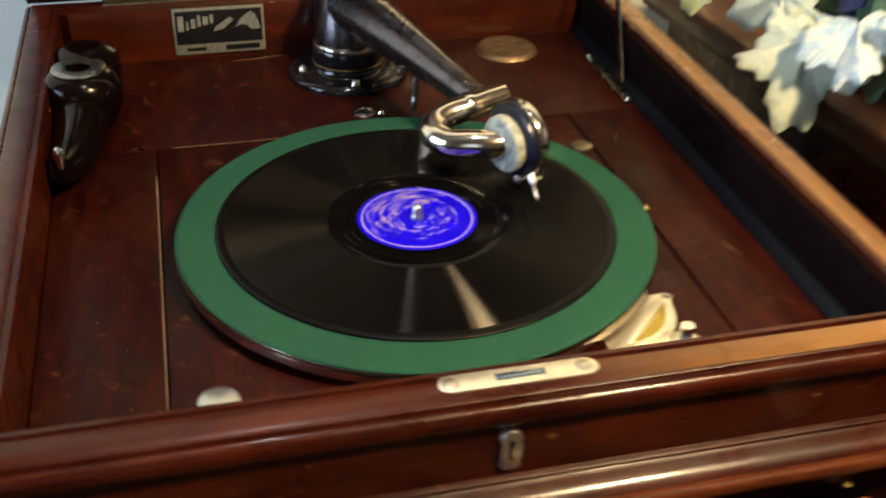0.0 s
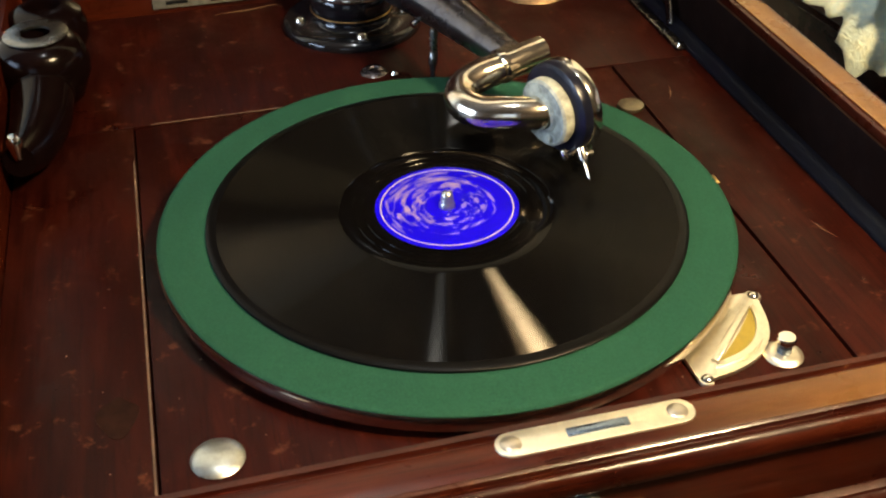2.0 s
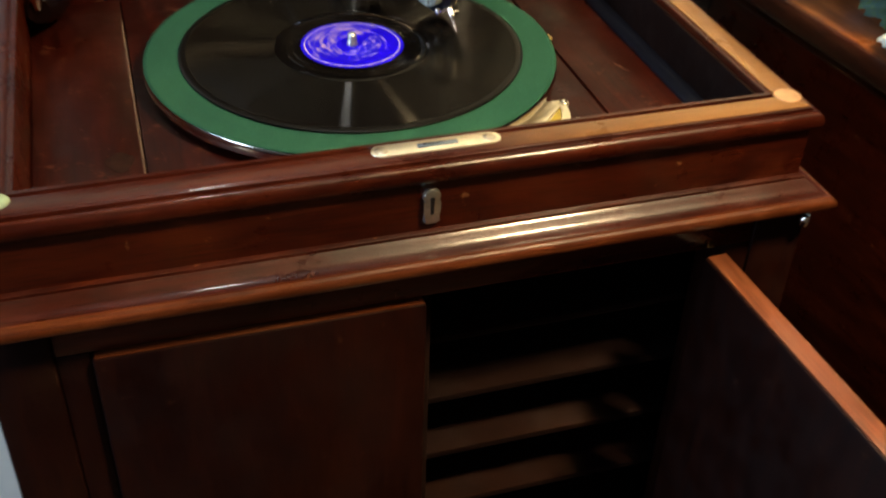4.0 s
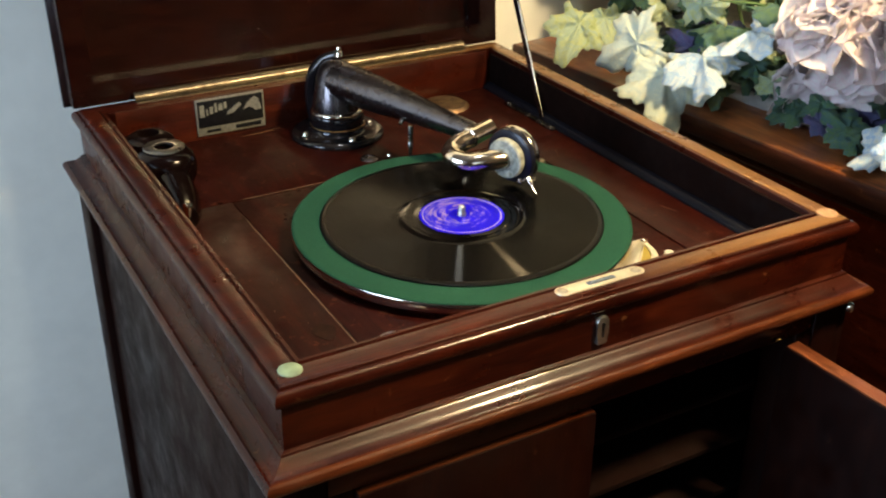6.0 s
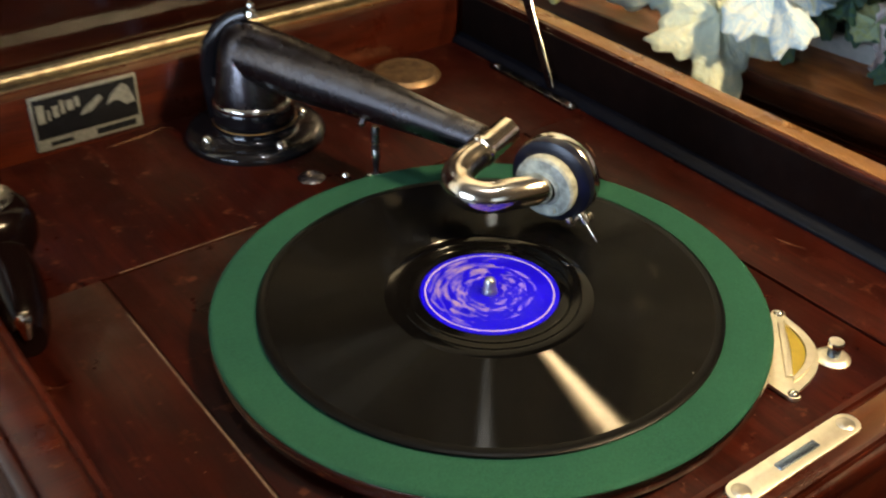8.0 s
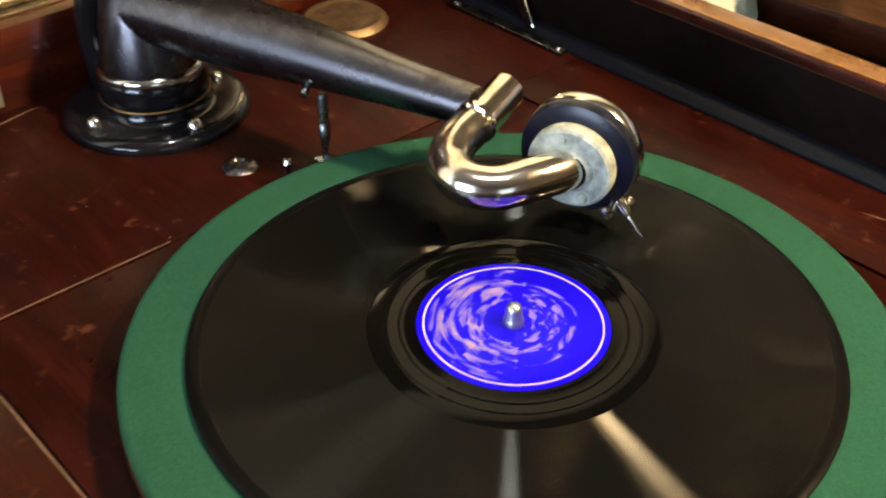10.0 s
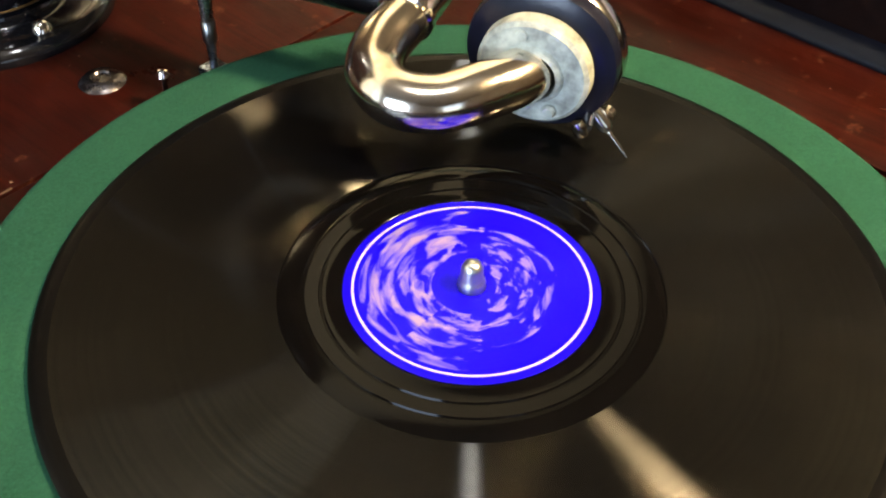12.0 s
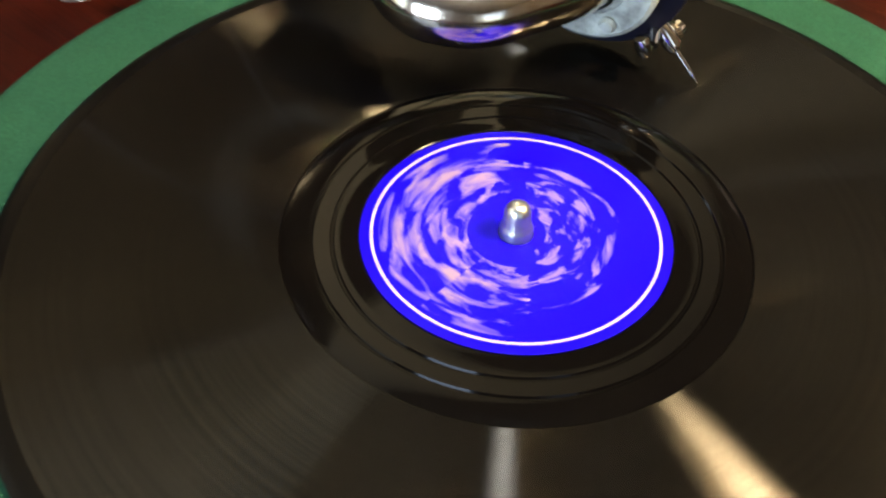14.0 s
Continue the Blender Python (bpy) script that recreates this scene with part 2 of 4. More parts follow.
def groove_material(name, rough, aniso, vary):
    m, nt, b = material(name)
    r, a = radius_of(nt)
    comb = nt.nodes.new("ShaderNodeCombineXYZ")
    link(nt, r, comb.inputs[0])
    bands = noise_tex(nt, comb.outputs[0], 900.0, 4.0, 0.7)
    dust = noise_tex(nt, coords(nt, (1, 1, 1)), 60.0, 5.0, 0.7)
    col = ramp(nt, bands, [(0.3, (0.0010, 0.0009, 0.0009)), (0.7, (0.0022, 0.0019, 0.0018))])
    col = mixed(nt, ramp(nt, dust, [(0.5, (0, 0, 0)), (0.85, (0.2, 0.2, 0.2))]), col, (0.006, 0.005, 0.004))
    link(nt, col, b.inputs["Base Color"])
    if not aniso:
        link(nt, ramp(nt, bands, [(0.3, (rough - vary,) * 3), (0.7, (rough + vary,) * 3)]), b.inputs["Roughness"])
    b.inputs["Specular IOR Level"].default_value = 0.015 if aniso else 0.08
    if aniso:
        # the groove's two walls lean towards and away from the spindle; the land between them lies flat
        tan = nt.nodes.new("ShaderNodeTangent")
        tan.direction_type, tan.axis = "RADIAL", "Z"
        tc, flat = nt.nodes.new("ShaderNodeTexCoord"), nt.nodes.new("ShaderNodeVectorMath")
        flat.operation = "MULTIPLY"
        flat.inputs[1].default_value = (1, 1, 0)
        link(nt, tc.outputs["Object"], flat.inputs[0])
        unit = nt.nodes.new("ShaderNodeVectorMath")
        unit.operation = "NORMALIZE"
        link(nt, flat.outputs[0], unit.inputs[0])
        shaders = []
        fine_rings = noise_tex(nt, comb.outputs[0], 650.0, 6.0, 0.8)
        for lean, share in ((0.72, 1.25), (-0.72, 1.25), (0.34, 1.0), (-0.34, 1.0)):
            g = nt.nodes.new("ShaderNodeBsdfAnisotropic")
            g.distribution = "BECKMANN"
            link(nt, ramp(nt, fine_rings, [(0.32, (0.0012 * share,) * 3), (0.68, (0.0062 * share, 0.0058 * share, 0.0051 * share))]), g.inputs["Color"])
            g.inputs["Roughness"].default_value = rough
            g.inputs["Anisotropy"].default_value = aniso
            link(nt, tan.outputs[0], g.inputs["Tangent"])
            mul, add, nrm = (nt.nodes.new("ShaderNodeVectorMath") for _ in range(3))
            mul.operation, add.operation, nrm.operation = "SCALE", "ADD", "NORMALIZE"
            link(nt, unit.outputs[0], mul.inputs[0])
            mul.inputs["Scale"].default_value = lean
            link(nt, mul.outputs[0], add.inputs[0])
            add.inputs[1].default_value = (0, 0, 1)
            link(nt, add.outputs[0], nrm.inputs[0])
            link(nt, nrm.outputs[0], g.inputs["Normal"])
            shaders.append(g)
        b.inputs["Roughness"].default_value = 0.17
        total = b.outputs[0]
        for g in shaders:
            both = nt.nodes.new("ShaderNodeAddShader")
            link(nt, total, both.inputs[0]), link(nt, g.outputs[0], both.inputs[1])
            total = both.outputs[0]
        link(nt, total, nt.nodes["Material Output"].inputs["Surface"])
    return m


def label_material():
    """Blue paper with a printed swirl on one half and faint arcs on the other."""
    m, nt, b = material("blue_label_paper")
    r, a = radius_of(nt)
    comb = nt.nodes.new("ShaderNodeCombineXYZ")
    sa = nt.nodes.new("ShaderNodeMath")
    sa.operation = "MULTIPLY"
    sa.inputs[1].default_value = 0.0065
    link(nt, a, sa.inputs[0])
    link(nt, r, comb.inputs[0]), link(nt, sa.outputs[0], comb.inputs[1])
    arcs = noise_tex(nt, comb.outputs[0], 330.0, 3.0, 0.5, 0.6)
    sep = nt.nodes.new("ShaderNodeSeparateXYZ")
    tc = nt.nodes.new("ShaderNodeTexCoord")
    link(nt, tc.outputs["Object"], sep.inputs[0])
    blue = mixed(nt, noise_tex(nt, coords(nt, (1, 1, 1)), 60.0), (0.0035, 0.0003, 0.38), (0.006, 0.0004, 0.52))
    gold = mixed(nt, noise_tex(nt, comb.outputs[0], 260.0), (0.28, 0.21, 0.36), (0.50, 0.35, 0.14))

    def math(op, x, y=None):
        n = nt.nodes.new("ShaderNodeMath")
        n.operation, n.use_clamp = op, False
        for s, v in zip(n.inputs, (x, y)):
            if v is None:
                continue
            if hasattr(v, "links"):
                link(nt, v, s)
            else:
                s.default_value = v
        return n.outputs[0]

    inside = math("LESS_THAN", r, 0.0335)
    outer = math("GREATER_THAN", r, 0.0075)
    tilt = math("ADD", math("MULTIPLY", sep.outputs[1], 0.7), math("MULTIPLY", sep.outputs[0], -0.7))
    emblem = math("MULTIPLY", math("GREATER_THAN", math("ADD", tilt, math("MULTIPLY", math("SUBTRACT", noise_tex(nt, comb.outputs[0], 240.0, 4.0, 0.6, 1.0), 0.5), 0.035)), 0.0015), math("MULTIPLY", inside, math("GREATER_THAN", r, 0.012)))
    fac = math("MULTIPLY", emblem, ramp(nt, arcs, [(0.44, (0, 0, 0)), (0.68, (0.62, 0.62, 0.62))]))
    col = mixed(nt, fac, blue, gold)
    lines = math("MULTIPLY", math("LESS_THAN", tilt, -0.004), math("MULTIPLY", math("LESS_THAN", r, 0.026), outer))
    fac2 = math("MULTIPLY", lines, ramp(nt, arcs, [(0.54, (0, 0, 0)), (0.64, (0.55, 0.55, 0.55))]))
    col = mixed(nt, fac2, col, (0.30, 0.22, 0.48))
    link(nt, col, b.inputs["Base Color"])
    b.inputs["Roughness"].default_value = 0.30
    b.inputs["Specular IOR Level"].default_value = 0.08
    return m


def leaf_material(name, pale, blue, green, vein, thin=0.0, tint=None):
    m, nt, b = material(name)
    big = noise_tex(nt, coords(nt, (1, 1, 1)), 3.2, 4.0, 0.6, 0.8)
    fine = noise_tex(nt, coords(nt, (1, 1, 1)), 15.0, 5.0, 0.7, 0.6)
    info = nt.nodes.new("ShaderNodeObjectInfo")
    col = ramp(nt, big, [(0.30, green), (0.41, pale), (0.50, blue), (0.57, pale), (0.68, blue)])
    col = mixed(nt, ramp(nt, fine, [(0.5, (0, 0, 0)), (0.75, (0.5, 0.5, 0.5))]), col, vein)
    col = mixed(nt, ramp(nt, info.outputs["Random"], [(0.0, (0, 0, 0)), (1.0, (0.30, 0.30, 0.30))]), col, green)
    if tint:
        col = mixed(nt, ramp(nt, info.outputs["Random"], [(0.50, (0, 0, 0)), (0.95, (0.5, 0.5, 0.5))]), col, tint)
    link(nt, col, b.inputs["Base Color"])
    b.inputs["Roughness"].default_value = 0.6
    b.inputs["Subsurface Weight"].default_value = 0.0
    bump(nt, b, fine, 0.5, 0.02)
    if thin:
        # cloth petals let part of the light through
        tr, mx = nt.nodes.new("ShaderNodeBsdfTranslucent"), nt.nodes.new("ShaderNodeMixShader")
        link(nt, col, tr.inputs["Color"])
        mx.inputs[0].default_value = thin
        link(nt, b.outputs[0], mx.inputs[1]), link(nt, tr.outputs[0], mx.inputs[2])
        link(nt, mx.outputs[0], nt.nodes["Material Output"].inputs["Surface"])
    return m


def sheen_rim():
    """Rim veneer: red-brown, with the warm sheen towards the right put in as tan."""
    m = wood("sheen_tinted_rim_veneer", *MAHOGANY, "x", 0.26, 0.12, spec=0.16, coat_rough=0.2)
    nt, b = m.node_tree, m.node_tree.nodes["Principled BSDF"]
    old = b.inputs["Base Color"].links[0].from_socket
    sep, tc, mr = nt.nodes.new("ShaderNodeSeparateXYZ"), nt.nodes.new("ShaderNodeTexCoord"), nt.nodes.new("ShaderNodeMapRange")
    link(nt, tc.outputs["Object"], sep.inputs[0])
    wav = nt.nodes.new("ShaderNodeMath")
    wav.operation = "MULTIPLY_ADD"
    link(nt, noise_tex(nt, coords(nt, (1, 4, 4)), 14.0, 5.0, 0.65), wav.inputs[0])
    wav.inputs[1].default_value = 0.12
    link(nt, sep.outputs[0], wav.inputs[2])
    link(nt, wav.outputs[0], mr.inputs["Value"])
    mr.inputs["From Min"].default_value, mr.inputs["From Max"].default_value = 0.06, 0.26
    mr.interpolation_type = "SMOOTHSTEP"
    tan = mixed(nt, noise_tex(nt, coords(nt, (1, 6, 6)), 40.0), (0.115, 0.052, 0.016), (0.180, 0.088, 0.028))
    link(nt, mixed(nt, mr.outputs["Result"], old, tan), b.inputs["Base Color"])
    return m


rim_veneer = sheen_rim()
felt = felt_material()
shellac = groove_material("grooved_shellac", 0.175, 0.65, 0.025)
shellac_smooth = groove_material("smooth_shellac", 0.10, 0.0, 0.03)
shellac_edge = groove_material("dull_shellac_edge", 0.36, 0.0, 0.05)
label_paper = label_material()
label_gold = plain("gold_print", (0.46, 0.36, 0.42), 0.4, 0.25, 200.0, 0.0)
# green and pale are the leaf's own; the blue patches paint in cool shade
leaf_pale = leaf_material("pale_variegated_blue_shaded_leaf", (0.80, 0.85, 0.84), (0.36, 0.58, 0.80), (0.56, 0.58, 0.24), (0.88, 0.92, 0.90), 0.15, (0.72, 0.76, 0.50))
leaf_lime = leaf_material("yellow_green_leaf", (0.46, 0.50, 0.22), (0.34, 0.44, 0.34), (0.20, 0.27, 0.07), (0.56, 0.58, 0.34))
leaf_dark = leaf_material("dark_green_leaf", (0.08, 0.16, 0.06), (0.04, 0.11, 0.12), (0.06, 0.11, 0.03), (0.16, 0.22, 0.09))
petal_white = leaf_material("white_pink_petal", (0.92, 0.89, 0.88), (0.90, 0.74, 0.77), (0.92, 0.90, 0.82), (0.94, 0.92, 0.90), 0.25, (0.96, 0.78, 0.80))
petal_blue = leaf_material("blue_violet_petal", (0.09, 0.11, 0.24), (0.11, 0.075, 0.19), (0.05, 0.08, 0.10), (0.20, 0.22, 0.34))
stem_green = plain("green_stem", (0.07, 0.13, 0.04), 0.6, 0.4, 60.0, 0.2)


# ---- mesh helpers ----
def finish(name, bm, mat, parent=None, label="", smooth=40.0):
    me = bpy.data.meshes.new(name)
    bmesh.ops.recalc_face_normals(bm, faces=bm.faces[:])
    bm.to_mesh(me)
    bm.free()
    me.materials.append(mat)
    if smooth:
        me.polygons.foreach_set("use_smooth", [True] * len(me.polygons))
        me.set_sharp_from_angle(angle=radians(smooth))
    ob = new(name, me)
    if parent is not None:
        ob.parent = parent
    if label:
        tagged(ob, label)
    return ob


def part(name, bm, mat, parent, label="", smooth=40.0):
    return finish(name, bm, mat, parent, label, smooth)


def thing(name, label, category, group="", kind="", at=(0, 0, 0)):
    ob = new(name)
    ob.empty_display_size = 0.05
    ob.location = at
    return tagged(ob, label, category, group, kind)


def box(x0, x1, y0, y1, z0, z1, bevel=0.0, seg=2, bm=None):
    bm2 = bmesh.new()
    bmesh.ops.create_cube(bm2, size=1.0)
    for v in bm2.verts:
        v.co = ((x0 + x1) / 2 + v.co.x * (x1 - x0), (y0 + y1) / 2 + v.co.y * (y1 - y0), (z0 + z1) / 2 + v.co.z * (z1 - z0))
    if bevel:
        bmesh.ops.bevel(bm2, geom=bm2.edges[:], offset=bevel, segments=seg, profile=0.5, affect="EDGES")
    return bm2 if bm is None else joined(bm, bm2)


def joined(a, b):
    me = bpy.data.meshes.new("join")
    b.to_mesh(me)
    b.free()
    a.from_mesh(me)
    bpy.data.meshes.remove(me)
    return a


def lathe(profile, centre=(0, 0, 0), axis=(0, 0, 1), n=64, closed=True):
    """Turns (radius, height) pairs round an axis through centre."""
    bm = bmesh.new()
    q = Vector((0, 0, 1)).rotation_difference(Vector(axis).normalized())
    rings = []
    for r, h in profile:
        if r < 1e-6:
            rings.append([bm.verts.new(Vector(centre) + q @ Vector((0, 0, h)))])
        else:
            rings.append([bm.verts.new(Vector(centre) + q @ Vector((r * math.cos(2 * math.pi * i / n), r * math.sin(2 * math.pi * i / n), h))) for i in range(n)])
    for a, b in zip(rings, rings[1:]):
        for i in range(n):
            j = (i + 1) % n
            if len(a) == 1 and len(b) == 1:
                break
            if len(a) == 1:
                bm.faces.new((a[0], b[i], b[j]))
            elif len(b) == 1:
                bm.faces.new((a[i], a[j], b[0]))
            else:
                bm.faces.new((a[i], a[j], b[j], b[i]))
    return bm


def smooth_path(points, steps=8):
    """Catmull-Rom through the points, each (x, y, z, radius)."""
    p = [np.array(q, float) for q in points]
    p = [2 * p[0] - p[1]] + p + [2 * p[-1] - p[-2]]
    out = []
    for i in range(1, len(p) - 2):
        for k in range(steps):
            t = k / steps
            out.append(0.5 * (2 * p[i] + (p[i + 1] - p[i - 1]) * t + (2 * p[i - 1] - 5 * p[i] + 4 * p[i + 1] - p[i + 2]) * t * t
                              + (3 * p[i] - p[i - 1] - 3 * p[i + 1] + p[i + 2]) * t ** 3))
    out.append(p[-2])
    return out


def tube(points, n=24, steps=8, caps=True, curved=True):
    """A round tube along points (x, y, z, radius)."""
    path = smooth_path(points, steps) if curved else [np.array(q, float) for q in points]
    bm = bmesh.new()
    up, rings = None, []
    for i, p in enumerate(path):
        d = Vector((path[min(i + 1, len(path) - 1)] - path[max(i - 1, 0)])[:3].tolist()).normalized()
        if up is None:
            up = d.orthogonal().normalized()
        up = (up - d * up.dot(d)).normalized()
        side = d.cross(up)
        rings.append([bm.verts.new(Vector(p[:3].tolist()) + float(p[3]) * (math.cos(2 * math.pi * k / n) * up + math.sin(2 * math.pi * k / n) * side)) for k in range(n)])
    for a, b in zip(rings, rings[1:]):
        for k in range(n):
            bm.faces.new((a[k], a[(k + 1) % n], b[(k + 1) % n], b[k]))
    if caps:
        bm.faces.new(rings[0][::-1])
        bm.faces.new(rings[-1])
    return bm


def rail(profile, rect, side):
    """One mitred length of moulding round a rectangle (x0, x1, y0, y1); profile: closed loop of (outward, height)."""
    x0, x1, y0, y1 = rect
    ends = {"front": ((x0, y0, -1, -1), (x1, y0, 1, -1)), "right": ((x1, y0, 1, -1), (x1, y1, 1, 1)),
            "back": ((x1, y1, 1, 1), (x0, y1, -1, 1)), "left": ((x0, y1, -1, 1), (x0, y0, -1, -1))}[side]
    bm = bmesh.new()
    loops = [[bm.verts.new((x + sx * d, y + sy * d, z)) for d, z in profile] for x, y, sx, sy in ends]
    k = len(profile)
    for i in range(k):
        bm.faces.new((loops[0][i], loops[0][(i + 1) % k], loops[1][(i + 1) % k], loops[1][i]))
    for loop in loops:
        bm.faces.new(loop)
    return bm


def plate(outline, z0, z1, bevel=0.0, place=None):
    """A flat piece from an outline (x, y), between two heights; place: a matrix that stands it up."""
    bm = bmesh.new()
    low = [bm.verts.new((x, y, z0)) for x, y in outline]
    high = [bm.verts.new((x, y, z1)) for x, y in outline]
    k = len(outline)
    bm.faces.new(low[::-1])
    top = bm.faces.new(high)
    for i in range(k):
        bm.faces.new((low[i], low[(i + 1) % k], high[(i + 1) % k], high[i]))
    if bevel:
        bmesh.ops.bevel(bm, geom=list(top.edges), offset=bevel, segments=2, profile=0.5, affect="EDGES")
    if place is not None:
        bm.transform(place)
    return bm


def arc(cx, cy, r, a0, a1, n):
    return [(cx + r * math.cos(radians(a0 + (a1 - a0) * i / (n - 1))), cy + r * math.sin(radians(a0 + (a1 - a0) * i / (n - 1)))) for i in range(n)]


# ---- room ----
rx0, rx1, ry0, ry1, rz0, rz1 = ROOM
T = 0.12


def setting(name, bm, mat, label, category):
    return tagged(finish(name, bm, mat, None, label), "", category, "", "structure")


setting("floor", box(rx0 - T, rx1 + T, ry0 - T, ry1 + T, -0.1, 0.0), floor_wood, "brown wooden floor under the cabinet", "floor")
setting("ceiling", box(rx0 - T, rx1 + T, ry0 - T, ry1 + T, rz1, rz1 + 0.1), ceiling_paint, "unseen tan ceiling, kept dark to hold down bounce light", "ceiling")
setting("wall_north", box(rx0 - T, rx1 + T, ry1, ry1 + T, 0, rz1), wall_paint, "pale green-grey painted wall behind the cabinet", "wall")
setting("wall_east", box(rx1, rx1 + T, ry0, ry1, 0, rz1), dim_paint, "unseen brown side wall, kept dark to hold down bounce light", "wall")


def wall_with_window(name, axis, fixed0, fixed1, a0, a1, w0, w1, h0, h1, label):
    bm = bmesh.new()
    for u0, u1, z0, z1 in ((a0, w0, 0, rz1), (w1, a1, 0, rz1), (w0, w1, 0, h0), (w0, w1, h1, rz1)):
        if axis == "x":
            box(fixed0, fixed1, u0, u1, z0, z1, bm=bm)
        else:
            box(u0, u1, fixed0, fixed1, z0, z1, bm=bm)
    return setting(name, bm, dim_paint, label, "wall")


wall_with_window("wall_west", "x", rx0 - T, rx0, ry0, ry1, -0.85, 0.15, 0.85, 2.05, "unseen brown wall with a window opening, kept dark against bounce light")
wall_with_window("wall_south", "y", ry0 - T, ry0, rx0, rx1, -1.85, -0.85, 1.15, 2.35, "unseen brown wall with a window opening, kept dark against bounce light")

pendant = thing("pendant_lamp", "ceiling lamp with a brass collar and open shade", "lamp")
PX, PY = 0.47, -0.68
part("cord", tube([(PX, PY, 2.200, 0.004), (PX, PY, rz1, 0.004)], 8, 1, curved=False), rubber, pendant)
part("collar", lathe([(0, 2.225), (0.022, 2.220), (0.026, 2.180), (0.026, 2.150), (0, 2.150)], (PX, PY, 0), n=24), brass, pendant)
part("shade", lathe([(0.026, 2.160), (0.07, 2.150), (0.13, 2.100), (0.15, 2.040), (0.146, 2.040), (0.126, 2.095), (0.068, 2.144), (0.026, 2.154)], (PX, PY, 0), n=40), shade_paint, pendant)

# ---- phonograph: case ----
phonograph = thing("phonograph", "dark mahogany cabinet phonograph with its lid raised", "phonograph")
BOARD = 0.985                                  # top of the motor board
OUT = (-0.2555, 0.2555, -0.2105, 0.3605)          # outer faces of the upper box
RIM = 1.030


def rim_profile(thick):
    t = -thick
    bead = [(0.0012 + 0.0044 * math.sin(radians(a)), 1.0212 + 0.0062 * math.cos(radians(a))) for a in range(0, 181, 20)]
    return [(t, 0.960), (t, RIM - 0.0005), (t + 0.0008, RIM + 0.0012), (t + 0.0036, RIM + 0.0012), (t + 0.0042, RIM - 0.0006), (t + 0.0052, RIM - 0.0006), (t + 0.0058, RIM),
            (-0.0022, RIM), (-0.0010, RIM - 0.0008), (-0.0006, RIM - 0.0030), (0.0006, RIM - 0.0030)] + bead + [(0.0, 1.0146), (0.0, 0.960)]


for side, mat in (("front", wood_x), ("right", wood_y), ("back", wood_x), ("left", wood_y)):
    part("rim_rail", rail(rim_profile(0.032 if side == "back" else 0.024), OUT, side), mat, phonograph)

for side in ("front", "right", "back", "left"):
    part("rim_veneer", rail([(-0.0178, RIM - 0.0003), (-0.0178, RIM + 0.0003), (-0.0172, RIM + 0.0005), (-0.0030, RIM + 0.0005), (-0.0023, RIM + 0.0002), (-0.0023, RIM - 0.0003)], OUT, side), rim_veneer, phonograph)

LEDGE = [(-0.020, 0.9805), (0.0015, 0.9805), (0.0028, 0.9796), (0.0030, 0.9778), (0.0048, 0.9762), (0.0068, 0.9735), (0.0092, 0.9712), (0.0120, 0.9698), (0.0142, 0.9694),
         (0.0146, 0.9682), (0.0160, 0.9672), (0.0168, 0.9650), (0.0164, 0.9622), (0.0148, 0.9602), (0.0120, 0.9594), (0.0085, 0.9592), (0.0060, 0.9565), (0.0020, 0.9540), (-0.020, 0.9535)]
LEDGE = [(d * 1.22 if d > 0 else d, z) for d, z in LEDGE]
LIP = [(0.0150, 0.9696), (0.0176, 0.9697), (0.0184, 0.9686), (0.0201, 0.9675), (0.0210, 0.9650), (0.0205, 0.9618), (0.0184, 0.9596), (0.0150, 0.9589)]
for side, mat in (("front", wood_x), ("right", wood_y), ("back", wood_x), ("left", wood_y)):
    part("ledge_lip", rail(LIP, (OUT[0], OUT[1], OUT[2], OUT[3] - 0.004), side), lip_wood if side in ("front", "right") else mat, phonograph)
    part("ledge_moulding", rail(LEDGE, (OUT[0], OUT[1], OUT[2], OUT[3] - 0.004), side), mat, phonograph)

# carcass below the ledge
for sx in (-1, 1):
    xa, xb = sorted((sx * 0.2590, sx * 0.2400))
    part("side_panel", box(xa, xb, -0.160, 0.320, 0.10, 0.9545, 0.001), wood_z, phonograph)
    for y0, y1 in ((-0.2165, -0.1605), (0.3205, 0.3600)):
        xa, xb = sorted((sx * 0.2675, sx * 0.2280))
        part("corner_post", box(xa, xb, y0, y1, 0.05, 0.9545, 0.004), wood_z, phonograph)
    xa, xb = sorted((sx * 0.2640, sx * 0.2592))
    part("side_rail", box(xa, xb, -0.160, 0.320, 0.10, 0.16, 0.001), wood_y, phonograph)
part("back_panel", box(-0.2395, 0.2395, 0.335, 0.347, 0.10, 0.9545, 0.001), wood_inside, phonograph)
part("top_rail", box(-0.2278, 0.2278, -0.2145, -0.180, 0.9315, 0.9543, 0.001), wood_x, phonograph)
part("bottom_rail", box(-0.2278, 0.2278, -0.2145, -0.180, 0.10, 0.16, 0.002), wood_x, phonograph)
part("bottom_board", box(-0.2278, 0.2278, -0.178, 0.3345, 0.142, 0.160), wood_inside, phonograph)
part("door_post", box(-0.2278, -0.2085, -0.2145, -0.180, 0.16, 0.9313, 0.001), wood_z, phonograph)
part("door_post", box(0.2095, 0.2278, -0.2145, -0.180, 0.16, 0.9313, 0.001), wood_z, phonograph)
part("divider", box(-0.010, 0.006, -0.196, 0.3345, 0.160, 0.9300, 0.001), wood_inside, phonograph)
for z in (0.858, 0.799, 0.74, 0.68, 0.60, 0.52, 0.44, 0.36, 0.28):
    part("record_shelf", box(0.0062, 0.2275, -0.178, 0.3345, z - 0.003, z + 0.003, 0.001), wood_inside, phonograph)

